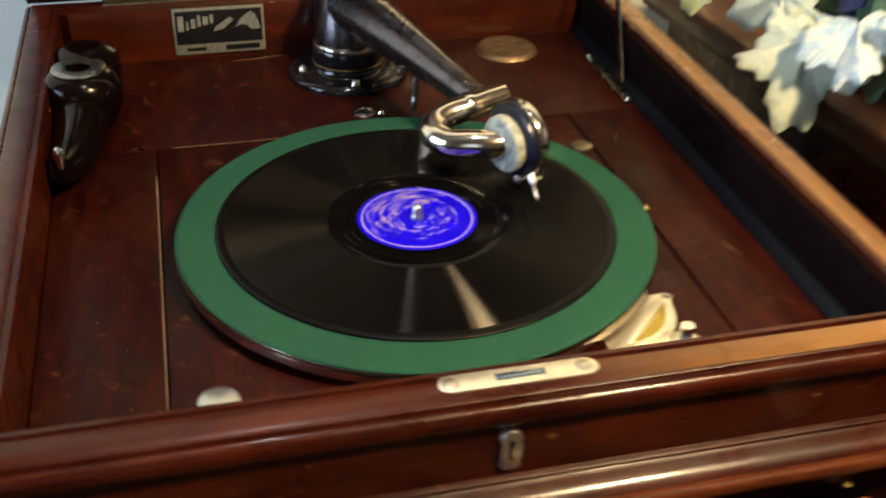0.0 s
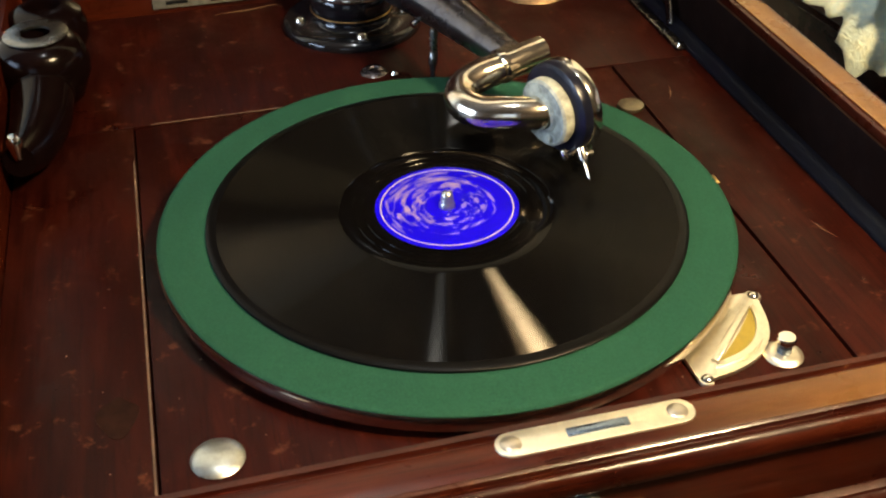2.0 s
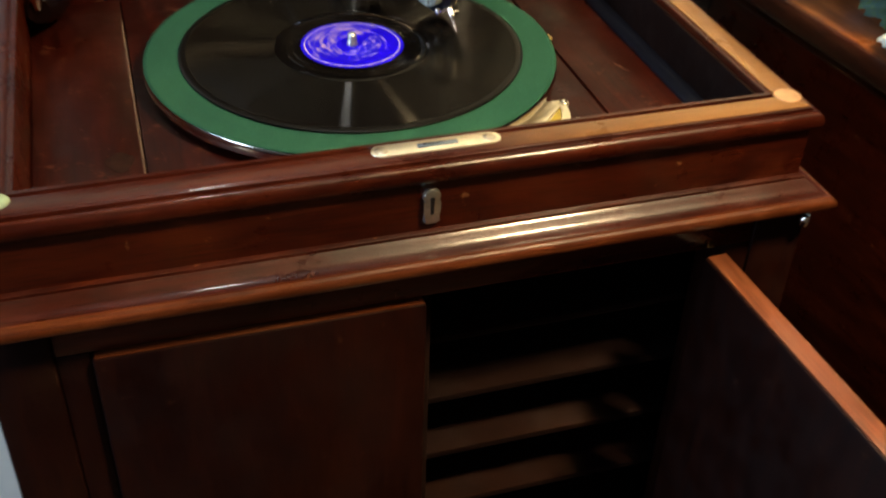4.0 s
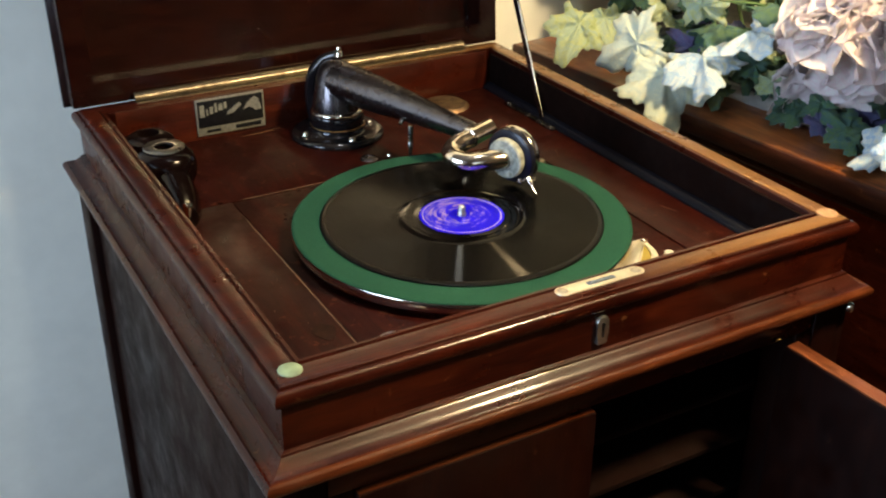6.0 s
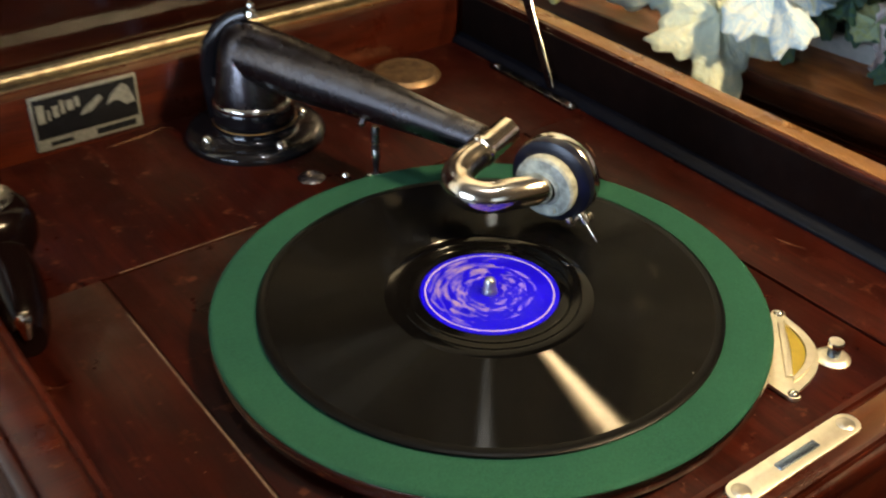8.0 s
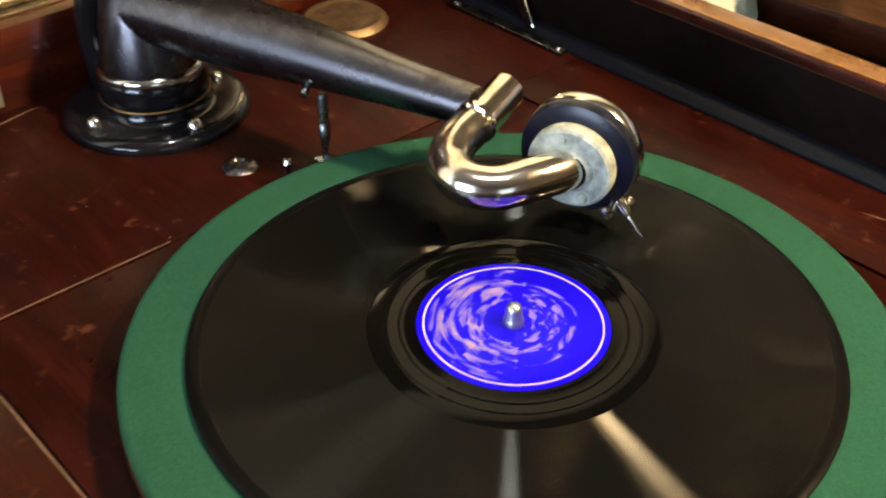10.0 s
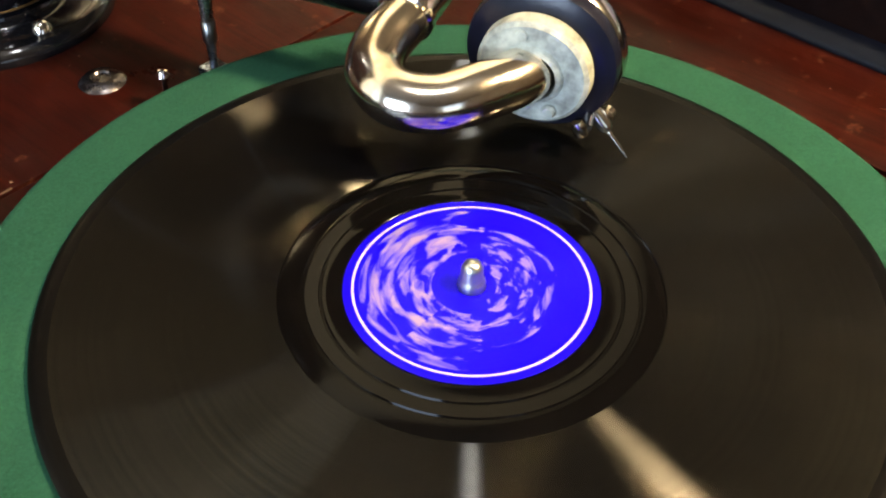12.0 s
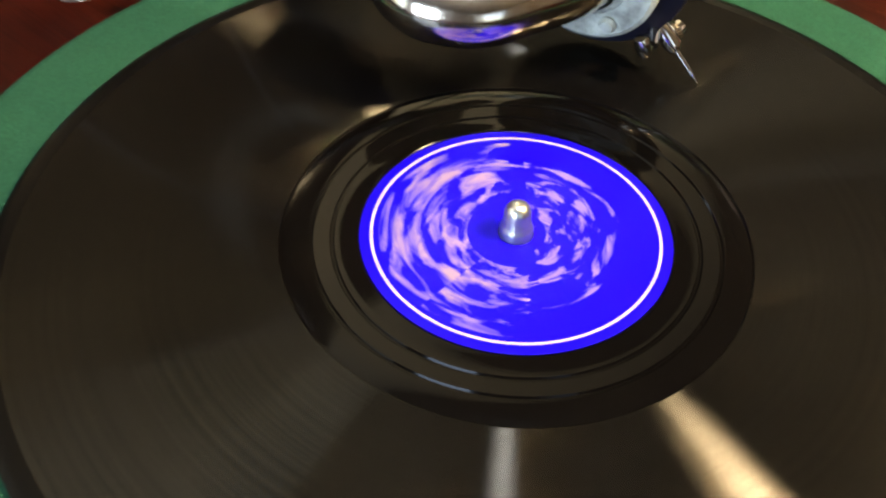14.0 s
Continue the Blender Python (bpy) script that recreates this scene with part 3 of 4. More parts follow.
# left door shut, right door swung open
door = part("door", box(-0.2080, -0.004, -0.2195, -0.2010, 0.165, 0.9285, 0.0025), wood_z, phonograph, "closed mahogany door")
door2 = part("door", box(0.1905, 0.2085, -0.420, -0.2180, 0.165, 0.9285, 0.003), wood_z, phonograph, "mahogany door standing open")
door2.matrix_basis = Matrix.Translation((0.2085, -0.218, 0)) @ Matrix.Rotation(radians(2.5), 4, "Z") @ Matrix.Translation((-0.2085, 0.218, 0))
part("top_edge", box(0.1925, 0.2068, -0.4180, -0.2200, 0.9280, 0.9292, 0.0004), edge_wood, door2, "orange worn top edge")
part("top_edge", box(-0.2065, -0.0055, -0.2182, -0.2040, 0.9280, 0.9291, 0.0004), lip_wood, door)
for z in (0.905, 0.30):
    part("hinge", lathe([(0, 0.012), (0.0022, 0.011), (0.0034, 0.008), (0.0034, -0.008), (0.0022, -0.011), (0, -0.012)], (0.2110, -0.2175, z), n=16), brass, door2)
part("hinge_ball", lathe([(0, 0.0048), (0.003, 0.004), (0.0046, 0.001), (0.004, -0.003), (0, -0.005)], (0.2620, -0.2215, 0.9480), n=18), nickel, phonograph, "small nickel ball under the ledge")

# ---- phonograph: motor board ----
IN = (-0.2305, 0.2305, -0.1855, 0.3285)
part("board_side", box(IN[0], -0.1608, IN[2], 0.16105, 0.965, BOARD, 0.0005), wood_board, phonograph)
part("board_back", box(IN[0], IN[1], 0.16115, IN[3], 0.965, BOARD, 0.0005), wood_board, phonograph)
part("board_side", box(0.1605, IN[1], IN[2], 0.16105, 0.965, BOARD, 0.0005), wood_board, phonograph)
part("motor_board", box(-0.1600, 0.1592, IN[2], 0.1604, 0.965, BOARD - 0.0004, 0.0012), wood_board, phonograph)
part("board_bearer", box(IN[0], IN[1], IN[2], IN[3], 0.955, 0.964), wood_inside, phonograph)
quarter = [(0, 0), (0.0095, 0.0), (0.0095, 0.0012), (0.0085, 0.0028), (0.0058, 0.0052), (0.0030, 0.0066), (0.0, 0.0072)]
# liner takes the shade-toned wood, as its face is turned from the lamp
part("liner", box(0.2288, 0.2309, -0.1850, 0.3280, BOARD, RIM - 0.0030, 0.0005), wood_inside, phonograph, "lining of the side rail, shade put into its dark wood")
trim_bm = bmesh.new()
for (p, q) in (((0.2287, -0.1855), (0.2287, 0.3285)),):
    loops = [[trim_bm.verts.new((p[0] - u, y, BOARD + v)) for u, v in quarter] for y in (p[1], q[1])]
    for i in range(len(quarter)):
        trim_bm.faces.new((loops[0][i], loops[0][(i + 1) % len(quarter)], loops[1][(i + 1) % len(quarter)], loops[1][i]))
part("quarter_round_trim", trim_bm, black_trim, phonograph, "black quarter-round trim along the board")

# worn edges, scratches and dust on the board
worn_edge = plain("worn_pale_edge", (0.10, 0.060, 0.038), 0.6, 0.5, 90.0, 0.2)
part("worn_edge", box(-0.1622, -0.1612, -0.16, 0.120, BOARD - 0.0002, BOARD + 0.00025), worn_edge, phonograph)
part("worn_edge", box(-0.1500, -0.0600, 0.16125, 0.16185, BOARD - 0.0002, BOARD + 0.00025), worn_edge, phonograph)


def scratch(x0, y0, x1, y1, w, z=BOARD):
    a, b = Vector((x0, y0, 0)), Vector((x1, y1, 0))
    n = (b - a).normalized().cross(Vector((0, 0, 1))) * w
    m = (a + b) / 2 + n * 1.5
    outline = [(p.x, p.y) for p in (a, m - n * 0.6, b, m + n * 0.6)]
    part("scratch", plate(outline, z - 0.0002, z + 0.0002), scratch_wood, phonograph)


scratch_wood = plain("bare_scratch", (0.17, 0.085, 0.040), 0.6, 0.4, 200.0, 0.0)
scratch(-0.096, 0.315, -0.048, 0.322, 0.0009)
scratch(-0.226, 0.148, -0.212, 0.159, 0.0008)
stain = plain("dark_water_stain", (0.012, 0.0045, 0.003), 0.5, 0.5, 120.0, 0.0, 0.05)
part("stain", plate([(-0.176 + 0.009 * math.cos(k * 0.1309) * (1 + 0.14 * math.sin(k * 0.3927)), -0.096 + 0.012 * math.sin(k * 0.1309) * (1 + 0.12 * math.cos(k * 0.5236))) for k in range(48)], BOARD - 0.0002, BOARD + 0.0002), stain, phonograph)
scratch(-0.098, -0.005, -0.082, 0.004, 0.0005)
scratch(0.178, 0.105, 0.186, 0.124, 0.0006)
scratch(0.196, -0.040, 0.202, -0.058, 0.0005)
specks = bmesh.new()
speck_rnd = random.Random(11)
for i in range(150):
    px, py, ps = speck_rnd.uniform(-0.215, 0.205), speck_rnd.uniform(-0.17, 0.335), speck_rnd.uniform(0.0003, 0.0009)
    k0 = speck_rnd.uniform(0, 6.28)
    vs = [specks.verts.new((px + ps * math.cos(k0 + q * 1.57) * speck_rnd.uniform(0.5, 1.2), py + ps * math.sin(k0 + q * 1.57) * speck_rnd.uniform(0.5, 1.2), BOARD + 0.0003)) for q in range(4)]
    specks.faces.new(vs)
tagged(part("dust_speck", specks, worn_edge, phonograph), kind="stuff")

# fittings on the rim
lock = part("lock_plate", plate(arc(0.040, -0.1965, 0.0062, -90, 90, 8) + arc(-0.028, -0.1965, 0.0062, 90, 270, 8), RIM - 0.001, RIM + 0.0014, 0.0004), pale_nickel, phonograph, "pale nickel lock plate with two screws")
part("bolt", box(-0.006, 0.019, -0.1988, -0.1946, RIM + 0.0009, RIM + 0.0022, 0.0005), dull_steel, lock)
for x in (-0.028, 0.039):
    part("screw", lathe([(0, 0.0008), (0.0012, 0.0008), (0.0030, 0.0006), (0.0042, 0.0)], (x, -0.1965, RIM + 0.0015), n=20), metal("screw_head_%s" % ("a" if x < 0 else "b"), (0.55, 0.50, 0.42), 0.3, (0.2, 0.16, 0.1), 0.5), lock)
key_shape = arc(0, 0.0060, 0.0056, -40, 220, 16) + [(-0.0040, -0.004), (-0.0052, -0.0118), (-0.0030, -0.0132), (0.0030, -0.0132), (0.0052, -0.0118), (0.0040, -0.004)]
escutcheon = part("keyhole_escutcheon", plate(key_shape, 0.0, 0.0034, 0.0012, Matrix.Translation((-0.0008, -0.2100, 0.999)) @ pose(0, 0, 0, 90)), escutcheon_metal, phonograph)
part("keyhole", plate(arc(0, 0.0045, 0.0017, -40, 220, 10) + [(-0.0010, -0.006), (0.0010, -0.006)], 0.0030, 0.0037, 0, Matrix.Translation((-0.0008, -0.2100, 0.999)) @ pose(0, 0, 0, 90)), lacquer, escutcheon)
part("corner_pad", lathe([(0, 0.0022), (0.0055, 0.0020), (0.0080, 0.0012), (0.0087, 0.0)], (-0.2420, -0.1955, RIM), n=28), pad_felt, phonograph, "pale green rubber pad")
part("corner_pad", lathe([(0, 0.0018), (0.006, 0.0016), (0.0086, 0.0010), (0.0092, 0.0)], (0.2455, -0.1930, RIM), n=28), pad_brown, phonograph, "worn brown pad")

# name plate on the back rail: dark panel, pale border, unlettered shapes
PLX, PLZ, PLY = (-0.1400, -0.0630), (0.9890, 1.0300), 0.3285
PB = box(PLX[0], PLX[1], PLY - 0.0018, PLY + 0.001, PLZ[0], PLZ[1], 0.0006)
name_plate = part("name_plate", PB, silver_print, phonograph, "small black and silver maker's plate")
part("dark_field", box(PLX[0] + 0.002, PLX[1] - 0.002, PLY - 0.0024, PLY - 0.0015, PLZ[0] + 0.0095, PLZ[1] - 0.002, 0.0002), plate_black, name_plate)
part("dark_bar", box(PLX[0] + 0.043, PLX[1] - 0.005, PLY - 0.0023, PLY - 0.0015, PLZ[0] + 0.0025, PLZ[0] + 0.0070), plate_black, name_plate)
part("small_bar", box(PLX[0] + 0.010, PLX[0] + 0.026, PLY - 0.0023, PLY - 0.0015, PLZ[0] + 0.0032, PLZ[0] + 0.0060), plate_black, name_plate)
stand = pose(-0.0075, PLY - 0.0023, 0.002, 90)
part("emblem", plate([(-0.0800, 1.0100), (-0.0760, 1.0170), (-0.0700, 1.0215), (-0.0665, 1.0235), (-0.0625, 1.0200), (-0.0600, 1.0120), (-0.0590, 1.0080), (-0.0660, 1.0070), (-0.0700, 1.0110), (-0.0740, 1.0125)], 0, 0.0007, 0, stand), silver_print, name_plate)
part("emblem", plate([(-0.0990, 1.0075), (-0.0960, 1.0120), (-0.0840, 1.0195), (-0.0815, 1.0165), (-0.0910, 1.0090)], 0, 0.0007, 0, stand), silver_print, name_plate)
for i, (x, w, h) in enumerate(((-0.1285, 0.0050, 0.0135), (-0.1215, 0.0020, 0.0075), (-0.1175, 0.0038, 0.0080), (-0.1120, 0.0028, 0.0100), (-0.1075, 0.0045, 0.0075), (-0.1015, 0.0030, 0.0075))):
    z = 1.0075 + 0.0062 * i / 5
    x -= 0.0075
    z += 0.0020
    part("bar", box(x, x + w, PLY - 0.0030, PLY - 0.0020, z + 0.001, z + 0.001 + h), silver_print, name_plate)

# screw cap, disc, brake and speed control on the board
part("screw_cap", lathe([(0, 0.0028), (0.006, 0.0025), (0.0105, 0.0012), (0.0118, 0.0)], (-0.1355, -0.1310, BOARD), n=32), escutcheon_metal, phonograph, "round nickel cap")
part("washer", lathe([(0, 0.0012), (0.0035, 0.0014), (0.0042, 0.0022), (0.0075, 0.0018), (0.0095, 0.0)], (0.0003, 0.1945, BOARD), n=28), arm_metal, phonograph)
brake = part("brake_lever", box(0.030, 0.040, 0.150, 0.172, BOARD, BOARD + 0.003, 0.001), dull_steel, phonograph)
part("rod", tube([(0.0345, 0.1665, BOARD, 0.0014), (0.0350, 0.1670, BOARD + 0.014, 0.0022), (0.0350, 0.1670, BOARD + 0.015, 0.0030), (0.0360, 0.1685, BOARD + 0.022, 0.0030), (0.0361, 0.1685, BOARD + 0.023, 0.0025), (0.0362, 0.1685, BOARD + 0.037, 0.0029), (0.0362, 0.1685, BOARD + 0.039, 0.0024)], 16, 1, curved=False), dark_nickel, brake)
part("stop_pin", lathe([(0, 0.0165), (0.0018, 0.0158), (0.0026, 0.0140), (0.0018, 0.0120), (0.0014, 0.0105), (0.0014, 0.004), (0.0040, 0.003), (0.0044, 0.0)], (0.0080, 0.1620, BOARD), n=18), nickel_bright, phonograph)

def bowed(p, q, bulge, n=14):
    """Points of an arc from p to q that swells by bulge to the right-hand side of the way."""
    a, c = Vector(p), Vector(q)
    side = Vector(((c - a).y, -(c - a).x)).normalized()
    return [tuple(a + (c - a) * k / (n - 1) + side * bulge * (1 - (2 * k / (n - 1) - 1) ** 2)) for k in range(n)]


IA, IB = (0.1335, -0.0960), (0.0870, -0.1425)      # ends of the crescent plate
ind = part("speed_indicator", plate(bowed(IB, IA, 0.0150) + arc(0.1330, -0.0935, 0.0040, -40, 150, 8) + [(0.1180, -0.0900), (0.0800, -0.1270)] + arc(0.0845, -0.1425, 0.0040, 150, 300, 8), BOARD, BOARD + 0.0022, 0.0006), pale_nickel, phonograph, "crescent nickel speed plate with a yellowed scale")
SA_, SB_ = (0.1262, -0.1030), (0.0945, -0.1340)
part("scale", plate(bowed(SB_, SA_, 0.0088) + bowed(SB_, SA_, 0.0012, 8)[::-1], BOARD + 0.0018, BOARD + 0.0030), yellow_scale, ind)
rim_out, rim_in = bowed((0.0915, -0.1372), (0.1292, -0.1000), 0.0126), bowed((0.0940, -0.1345), (0.1266, -0.1026), 0.0090)
part("scale_rim", plate(rim_out + rim_in[::-1], BOARD + 0.002, BOARD + 0.0040, 0.0006), pale_nickel, ind)
part("scale_rim", plate([(0.0940, -0.1345), (0.1266, -0.1026), (0.1240, -0.1000), (0.0912, -0.1320)], BOARD + 0.002, BOARD + 0.0040, 0.0006), pale_nickel, ind)
for a in ((0.1330, -0.0935), (0.0845, -0.1425)):
    part("screw", lathe([(0, 0.0018), (0.0020, 0.0013), (0.0030, 0.0)], (*a, BOARD + 0.0022), n=16), nickel, ind)
KX, KY = 0.1275, -0.1345
knob = part("speed_screw", lathe([(0, 0.0020), (0.0055, 0.0020), (0.0078, 0.0016), (0.0095, 0.0)], (KX, KY, BOARD), n=32), pale_nickel, phonograph)
part("screw_body", lathe([(0.0034, 0.0), (0.0036, 0.0066), (0.0036, 0.0070)], (KX, KY, BOARD + 0.0018), n=20), dull_steel, knob, "blued steel adjusting screw")
part("screw_top", lathe([(0.0044, 0.0), (0.0046, 0.0022), (0.0040, 0.0030), (0, 0.0032)], (KX, KY, BOARD + 0.0080), n=20), nickel_bright, knob)
part("brass_tab", box(0.1568, 0.1642, 0.0045, 0.0135, BOARD, BOARD + 0.0020, 0.0006), brass, phonograph)
part("brass_tab", plate(arc(0.150, 0.103, 0.0085, 0, 360, 20)[:-1], BOARD, BOARD + 0.0025, 0.0008), hinge_brass, phonograph)

cover = part("round_cover", lathe([(0, 0.0034), (0.018, 0.0032), (0.022, 0.0026), (0.0245, 0.0036), (0.0270, 0.0020), (0.0285, 0.0)], (0.148, 0.296, BOARD), n=40), metal("tarnished_cover", (0.26, 0.17, 0.09), 0.45, (0.07, 0.04, 0.03), 1.0, 90.0), phonograph, "tarnished round cover plate")

# needle cups on the left side
cups = part("needle_cup", lathe([(0, -0.0295), (0.012, -0.029), (0.022, -0.021), (0.0285, -0.006), (0.0290, 0.004), (0.0260, 0.0135), (0.0200, 0.0190), (0.0120, 0.0200), (0.0105, 0.0140), (0, 0.0120)], (-0.2095, 0.1990, 1.0165), n=40), bakelite, phonograph, "dark turned needle cup with a nickel ring")
part("needle_cup", lathe([(0, -0.0255), (0.012, -0.025), (0.020, -0.018), (0.0255, -0.004), (0.0262, 0.006), (0.0235, 0.0140), (0.0160, 0.0185), (0.0110, 0.0190), (0.0100, 0.0120), (0, 0.0100)], (-0.2085, 0.2600, 1.0110), n=40), bakelite, phonograph, "dark turned open needle cup")
part("ring", lathe([(0.0092, 0.0), (0.0092, 0.0016), (0.0185, 0.0016), (0.0196, 0.0008), (0.0190, -0.0004), (0.0092, 0.0)], (-0.2095, 0.1990, 1.0370), n=40), dark_nickel, cups)
part("arm", tube([(-0.211, 0.184, 1.008, 0.019), (-0.212, 0.155, 1.003, 0.018), (-0.216, 0.121, 1.004, 0.014), (-0.2205, 0.0945, 1.010, 0.009)], 20, 6), bakelite, cups)
part("bolt", lathe([(0, 0.0048), (0.0028, 0.0042), (0.0044, 0.0016), (0.0040, -0.0020), (0.0026, -0.010), (0, -0.010)], (-0.2205, 0.0955, 1.0215), n=20), nickel_bright, cups)

# ---- turntable ----
platter = part("turntable", lathe([(0, 0.9895), (0.145, 0.9895), (0.1505, 0.9900), (0.1524, 0.9912), (0.1528, 0.9930), (0.1526, 0.9975), (0.1518, 0.9988), (0, 0.9988)], n=160), nickel, phonograph, "nickel-rimmed turntable")
part("felt_cover", lathe([(0.1518, 0.9984), (0.1521, 0.9994), (0.1514, 1.0002), (0.1490, 1.0006), (0, 1.0006)], n=160), felt, platter, "green felt cover")
part("hub", lathe([(0.016, 0.9850), (0.016, 0.9896)], n=32), arm_metal, platter)
part("spindle", lathe([(0, 1.0128), (0.0014, 1.0126), (0.0026, 1.0117), (0.0033, 1.0100), (0.0034, 1.0066), (0.0038, 1.0058), (0.0042, 1.0048), (0.0042, 1.0010)], n=32), escutcheon_metal, platter)

# ---- record ----
record = thing("record", "black shellac record with a blue label on the turntable", "record", at=(0, 0, 1.0008))
def disc(profile, n=192):
    return lathe([(r, h) for r, h in profile], n=n)
part("disc", disc([(0.1216, 0.0022), (0.1150, 0.00215), (0.0900, 0.0021), (0.0620, 0.0021), (0.0578, 0.0021)]), shellac, record)
part("edge", disc([(0.1180, 0.0), (0.1262, 0.0001), (0.1270, 0.0007), (0.1270, 0.0013), (0.1262, 0.0019), (0.1240, 0.0024), (0.1216, 0.0022)]), shellac_edge, record)
wax = [(0.0578, 0.0021), (0.0574, 0.0017), (0.0570, 0.0017), (0.0565, 0.0020)]
for r0 in (0.0498, 0.0447):
    wax += [(r0 + 0.0008, 0.0020), (r0 + 0.0004, 0.0016), (r0, 0.0016), (r0 - 0.0004, 0.0021)]
wax += [(0.0420, 0.0020), (0.0404, 0.0023), (0.0388, 0.0024), (0.0383, 0.0020), (0.0042, 0.0020)]
part("run_out", disc(wax), shellac_smooth, record)
label = part("label", disc([(0.0382, 0.0020), (0.0383, 0.0023), (0.0380, 0.0024), (0.0200, 0.0024), (0.0044, 0.0024)]), label_paper, record, "royal blue paper label")
part("printed_ring", disc([(0.0357, 0.00242), (0.0357, 0.00252), (0.0350, 0.00252), (0.0350, 0.00242)]), label_gold, label)

# ---- tone arm ----
AC = Vector((0.0010, 0.2743, 0.0))
arm = part("tone_arm", tube([(AC.x, AC.y, 1.0475, 0.0208), (0.0075, 0.2560, 1.0475, 0.0206), (0.0185, 0.2200, 1.0462, 0.0192), (0.0330, 0.1760, 1.0445, 0.0160), (0.0480, 0.1280, 1.0425, 0.0122), (0.0605, 0.0860, 1.0412, 0.0096)], 36, 7), arm_metal, phonograph, "tapered tone arm in worn nickel")
part("elbow", lathe([(0.0272, 1.0112), (0.0270, 1.0170), (0.0258, 1.0250), (0.0240, 1.0340), (0.0222, 1.0430), (0.0206, 1.0520), (0.0175, 1.0605), (0.0125, 1.0660), (0.0060, 1.0688), (0, 1.0694)], (AC.x, AC.y, 0), n=64), arm_metal, arm)
flange = part("base_flange", lathe([(0.0505, BOARD), (0.0508, 0.9875), (0.0495, 0.9900), (0.0470, 0.9915), (0.0440, 0.9905), (0.0330, 0.9912), (0.0305, 0.9930), (0.0295, 0.9960)], (AC.x, AC.y, 0), n=72), lacquer, arm, "black lacquered base flange")
part("collar", lathe([(0.0292, 0.9950), (0.0298, 0.9965), (0.0294, 1.0030), (0.0296, 1.0100), (0.0285, 1.0118)], (AC.x, AC.y, 0), n=64), lacquer, arm)
for z in (0.9985,):
    part("pinstripe", lathe([(0.0297, z - 0.0005), (0.0301, z), (0.0297, z + 0.0005)], (AC.x, AC.y, 0), n=64), gold_line, arm)
part("base_ring", lathe([(0.0275, 1.0112), (0.0288, 1.0122), (0.0289, 1.0142), (0.0278, 1.0158), (0.0264, 1.0166)], (AC.x, AC.y, 0), n=64), nickel, arm)
for a in (0, 90, 180, 270):
    part("screw", lathe([(0, 0.0046), (0.0018, 0.0042), (0.0034, 0.0028), (0.0042, 0.0)], (AC.x + 0.0380 * math.cos(radians(a)), AC.y + 0.0380 * math.sin(radians(a)), 0.9905), n=24), nickel_bright, flange)
fin = part("bracket", tube([(-0.010, 0.306, 0.990, 0.0090), (-0.013, 0.307, 1.020, 0.0090), (-0.012, 0.303, 1.046, 0.0085), (-0.004, 0.294, 1.064, 0.0065), (0.006, 0.282, 1.0725, 0.0045)], 20, 6), lacquer, arm, "black horn-shaped bracket")
part("finial", lathe([(0, 0.0070), (0.0022, 0.0062), (0.0030, 0.0040), (0.0022, 0.0020), (0.0036, 0.0005), (0.0040, -0.004)], (0.0080, 0.2790, 1.0750), n=20), nickel_bright, arm)
part("set_screw", lathe([(0, 0.0040), (0.0020, 0.0036), (0.0026, 0.0016), (0.0020, 0.0), (0.0020, -0.008)], (0.0235, 0.1640, 1.0320), (-0.75, -0.55, -0.3), n=16), nickel_bright, arm)

# goose neck: a short cross tube, a collar, then the U bend into the sound box
G = 0.0095
neck = part("goose_neck", tube([(0.0805, 0.0858, 1.0425, 0.0088), (0.0690, 0.0820, 1.0414, 0.0090), (0.0515, 0.0765, 1.0396, 0.0090), (0.0375, 0.0735, 1.0372, G), (0.0268, 0.0665, 1.0345, G), (0.0238, 0.0545, 1.0325, G), (0.0315, 0.0430, 1.0315, G), (0.0450, 0.0360, 1.0330, G), (0.0600, 0.0322, 1.0332, G), (0.0720, 0.0332, 1.0335, 0.0088)], 32, 8), neck_nickel, arm, "bright nickel goose neck with worn tarnish")
part("collar", lathe([(0.0090, -0.0022), (0.0101, -0.0017), (0.0103, 0.0), (0.0101, 0.0017), (0.0090, 0.0022)], (0.0530, 0.0770, 1.0402), (0.94, 0.31, 0.13), n=32), nickel_bright, neck)

# sound box
SB, SA = Vector((0.0616, 0.0302, 1.0330)), Vector((0.0228, 0.0084, 0.0012)).normalized()
back = part("sound_box", lathe([(0.0088, -0.0006), (0.0102, 0.0), (0.0110, 0.0012), (0.0178, 0.0010), (0.0192, 0.0022), (0.0195, 0.0065), (0.0188, 0.0085), (0, 0.0085)], SB, SA, n=56), pot_metal, arm, "corroded grey back plate of the sound box")
part("gasket", lathe([(0.0170, 0.0080), (0.0225, 0.0084), (0.0258, 0.0100), (0.0264, 0.0125), (0.0260, 0.0155), (0.0200, 0.0158)], SB, SA, n=64), rubber, back)
part("face_ring", lathe([(0.0240, 0.0152), (0.0262, 0.0154), (0.0267, 0.0165), (0.0267, 0.0208), (0.0258, 0.0220), (0.0240, 0.0222), (0.0225, 0.0210), (0, 0.0208)], SB, SA, n=64), nickel, back)
U = Vector((SA.y, -SA.x, 0)).normalized()          # across the sound box, towards the front
for da, rr in ((105, 0.0145), (-62, 0.0145), (-120, 0.0142)):
    p = SB + rr * (math.cos(radians(da)) * U + math.sin(radians(da)) * Vector((0, 0, 1)))
    part("rivet", lathe([(0, -0.0004), (0.0018, -0.0002), (0.0026, 0.0012)], p, SA, n=16), pot_metal, back)
p0 = Vector((0.0805, 0.0185, 1.0160))
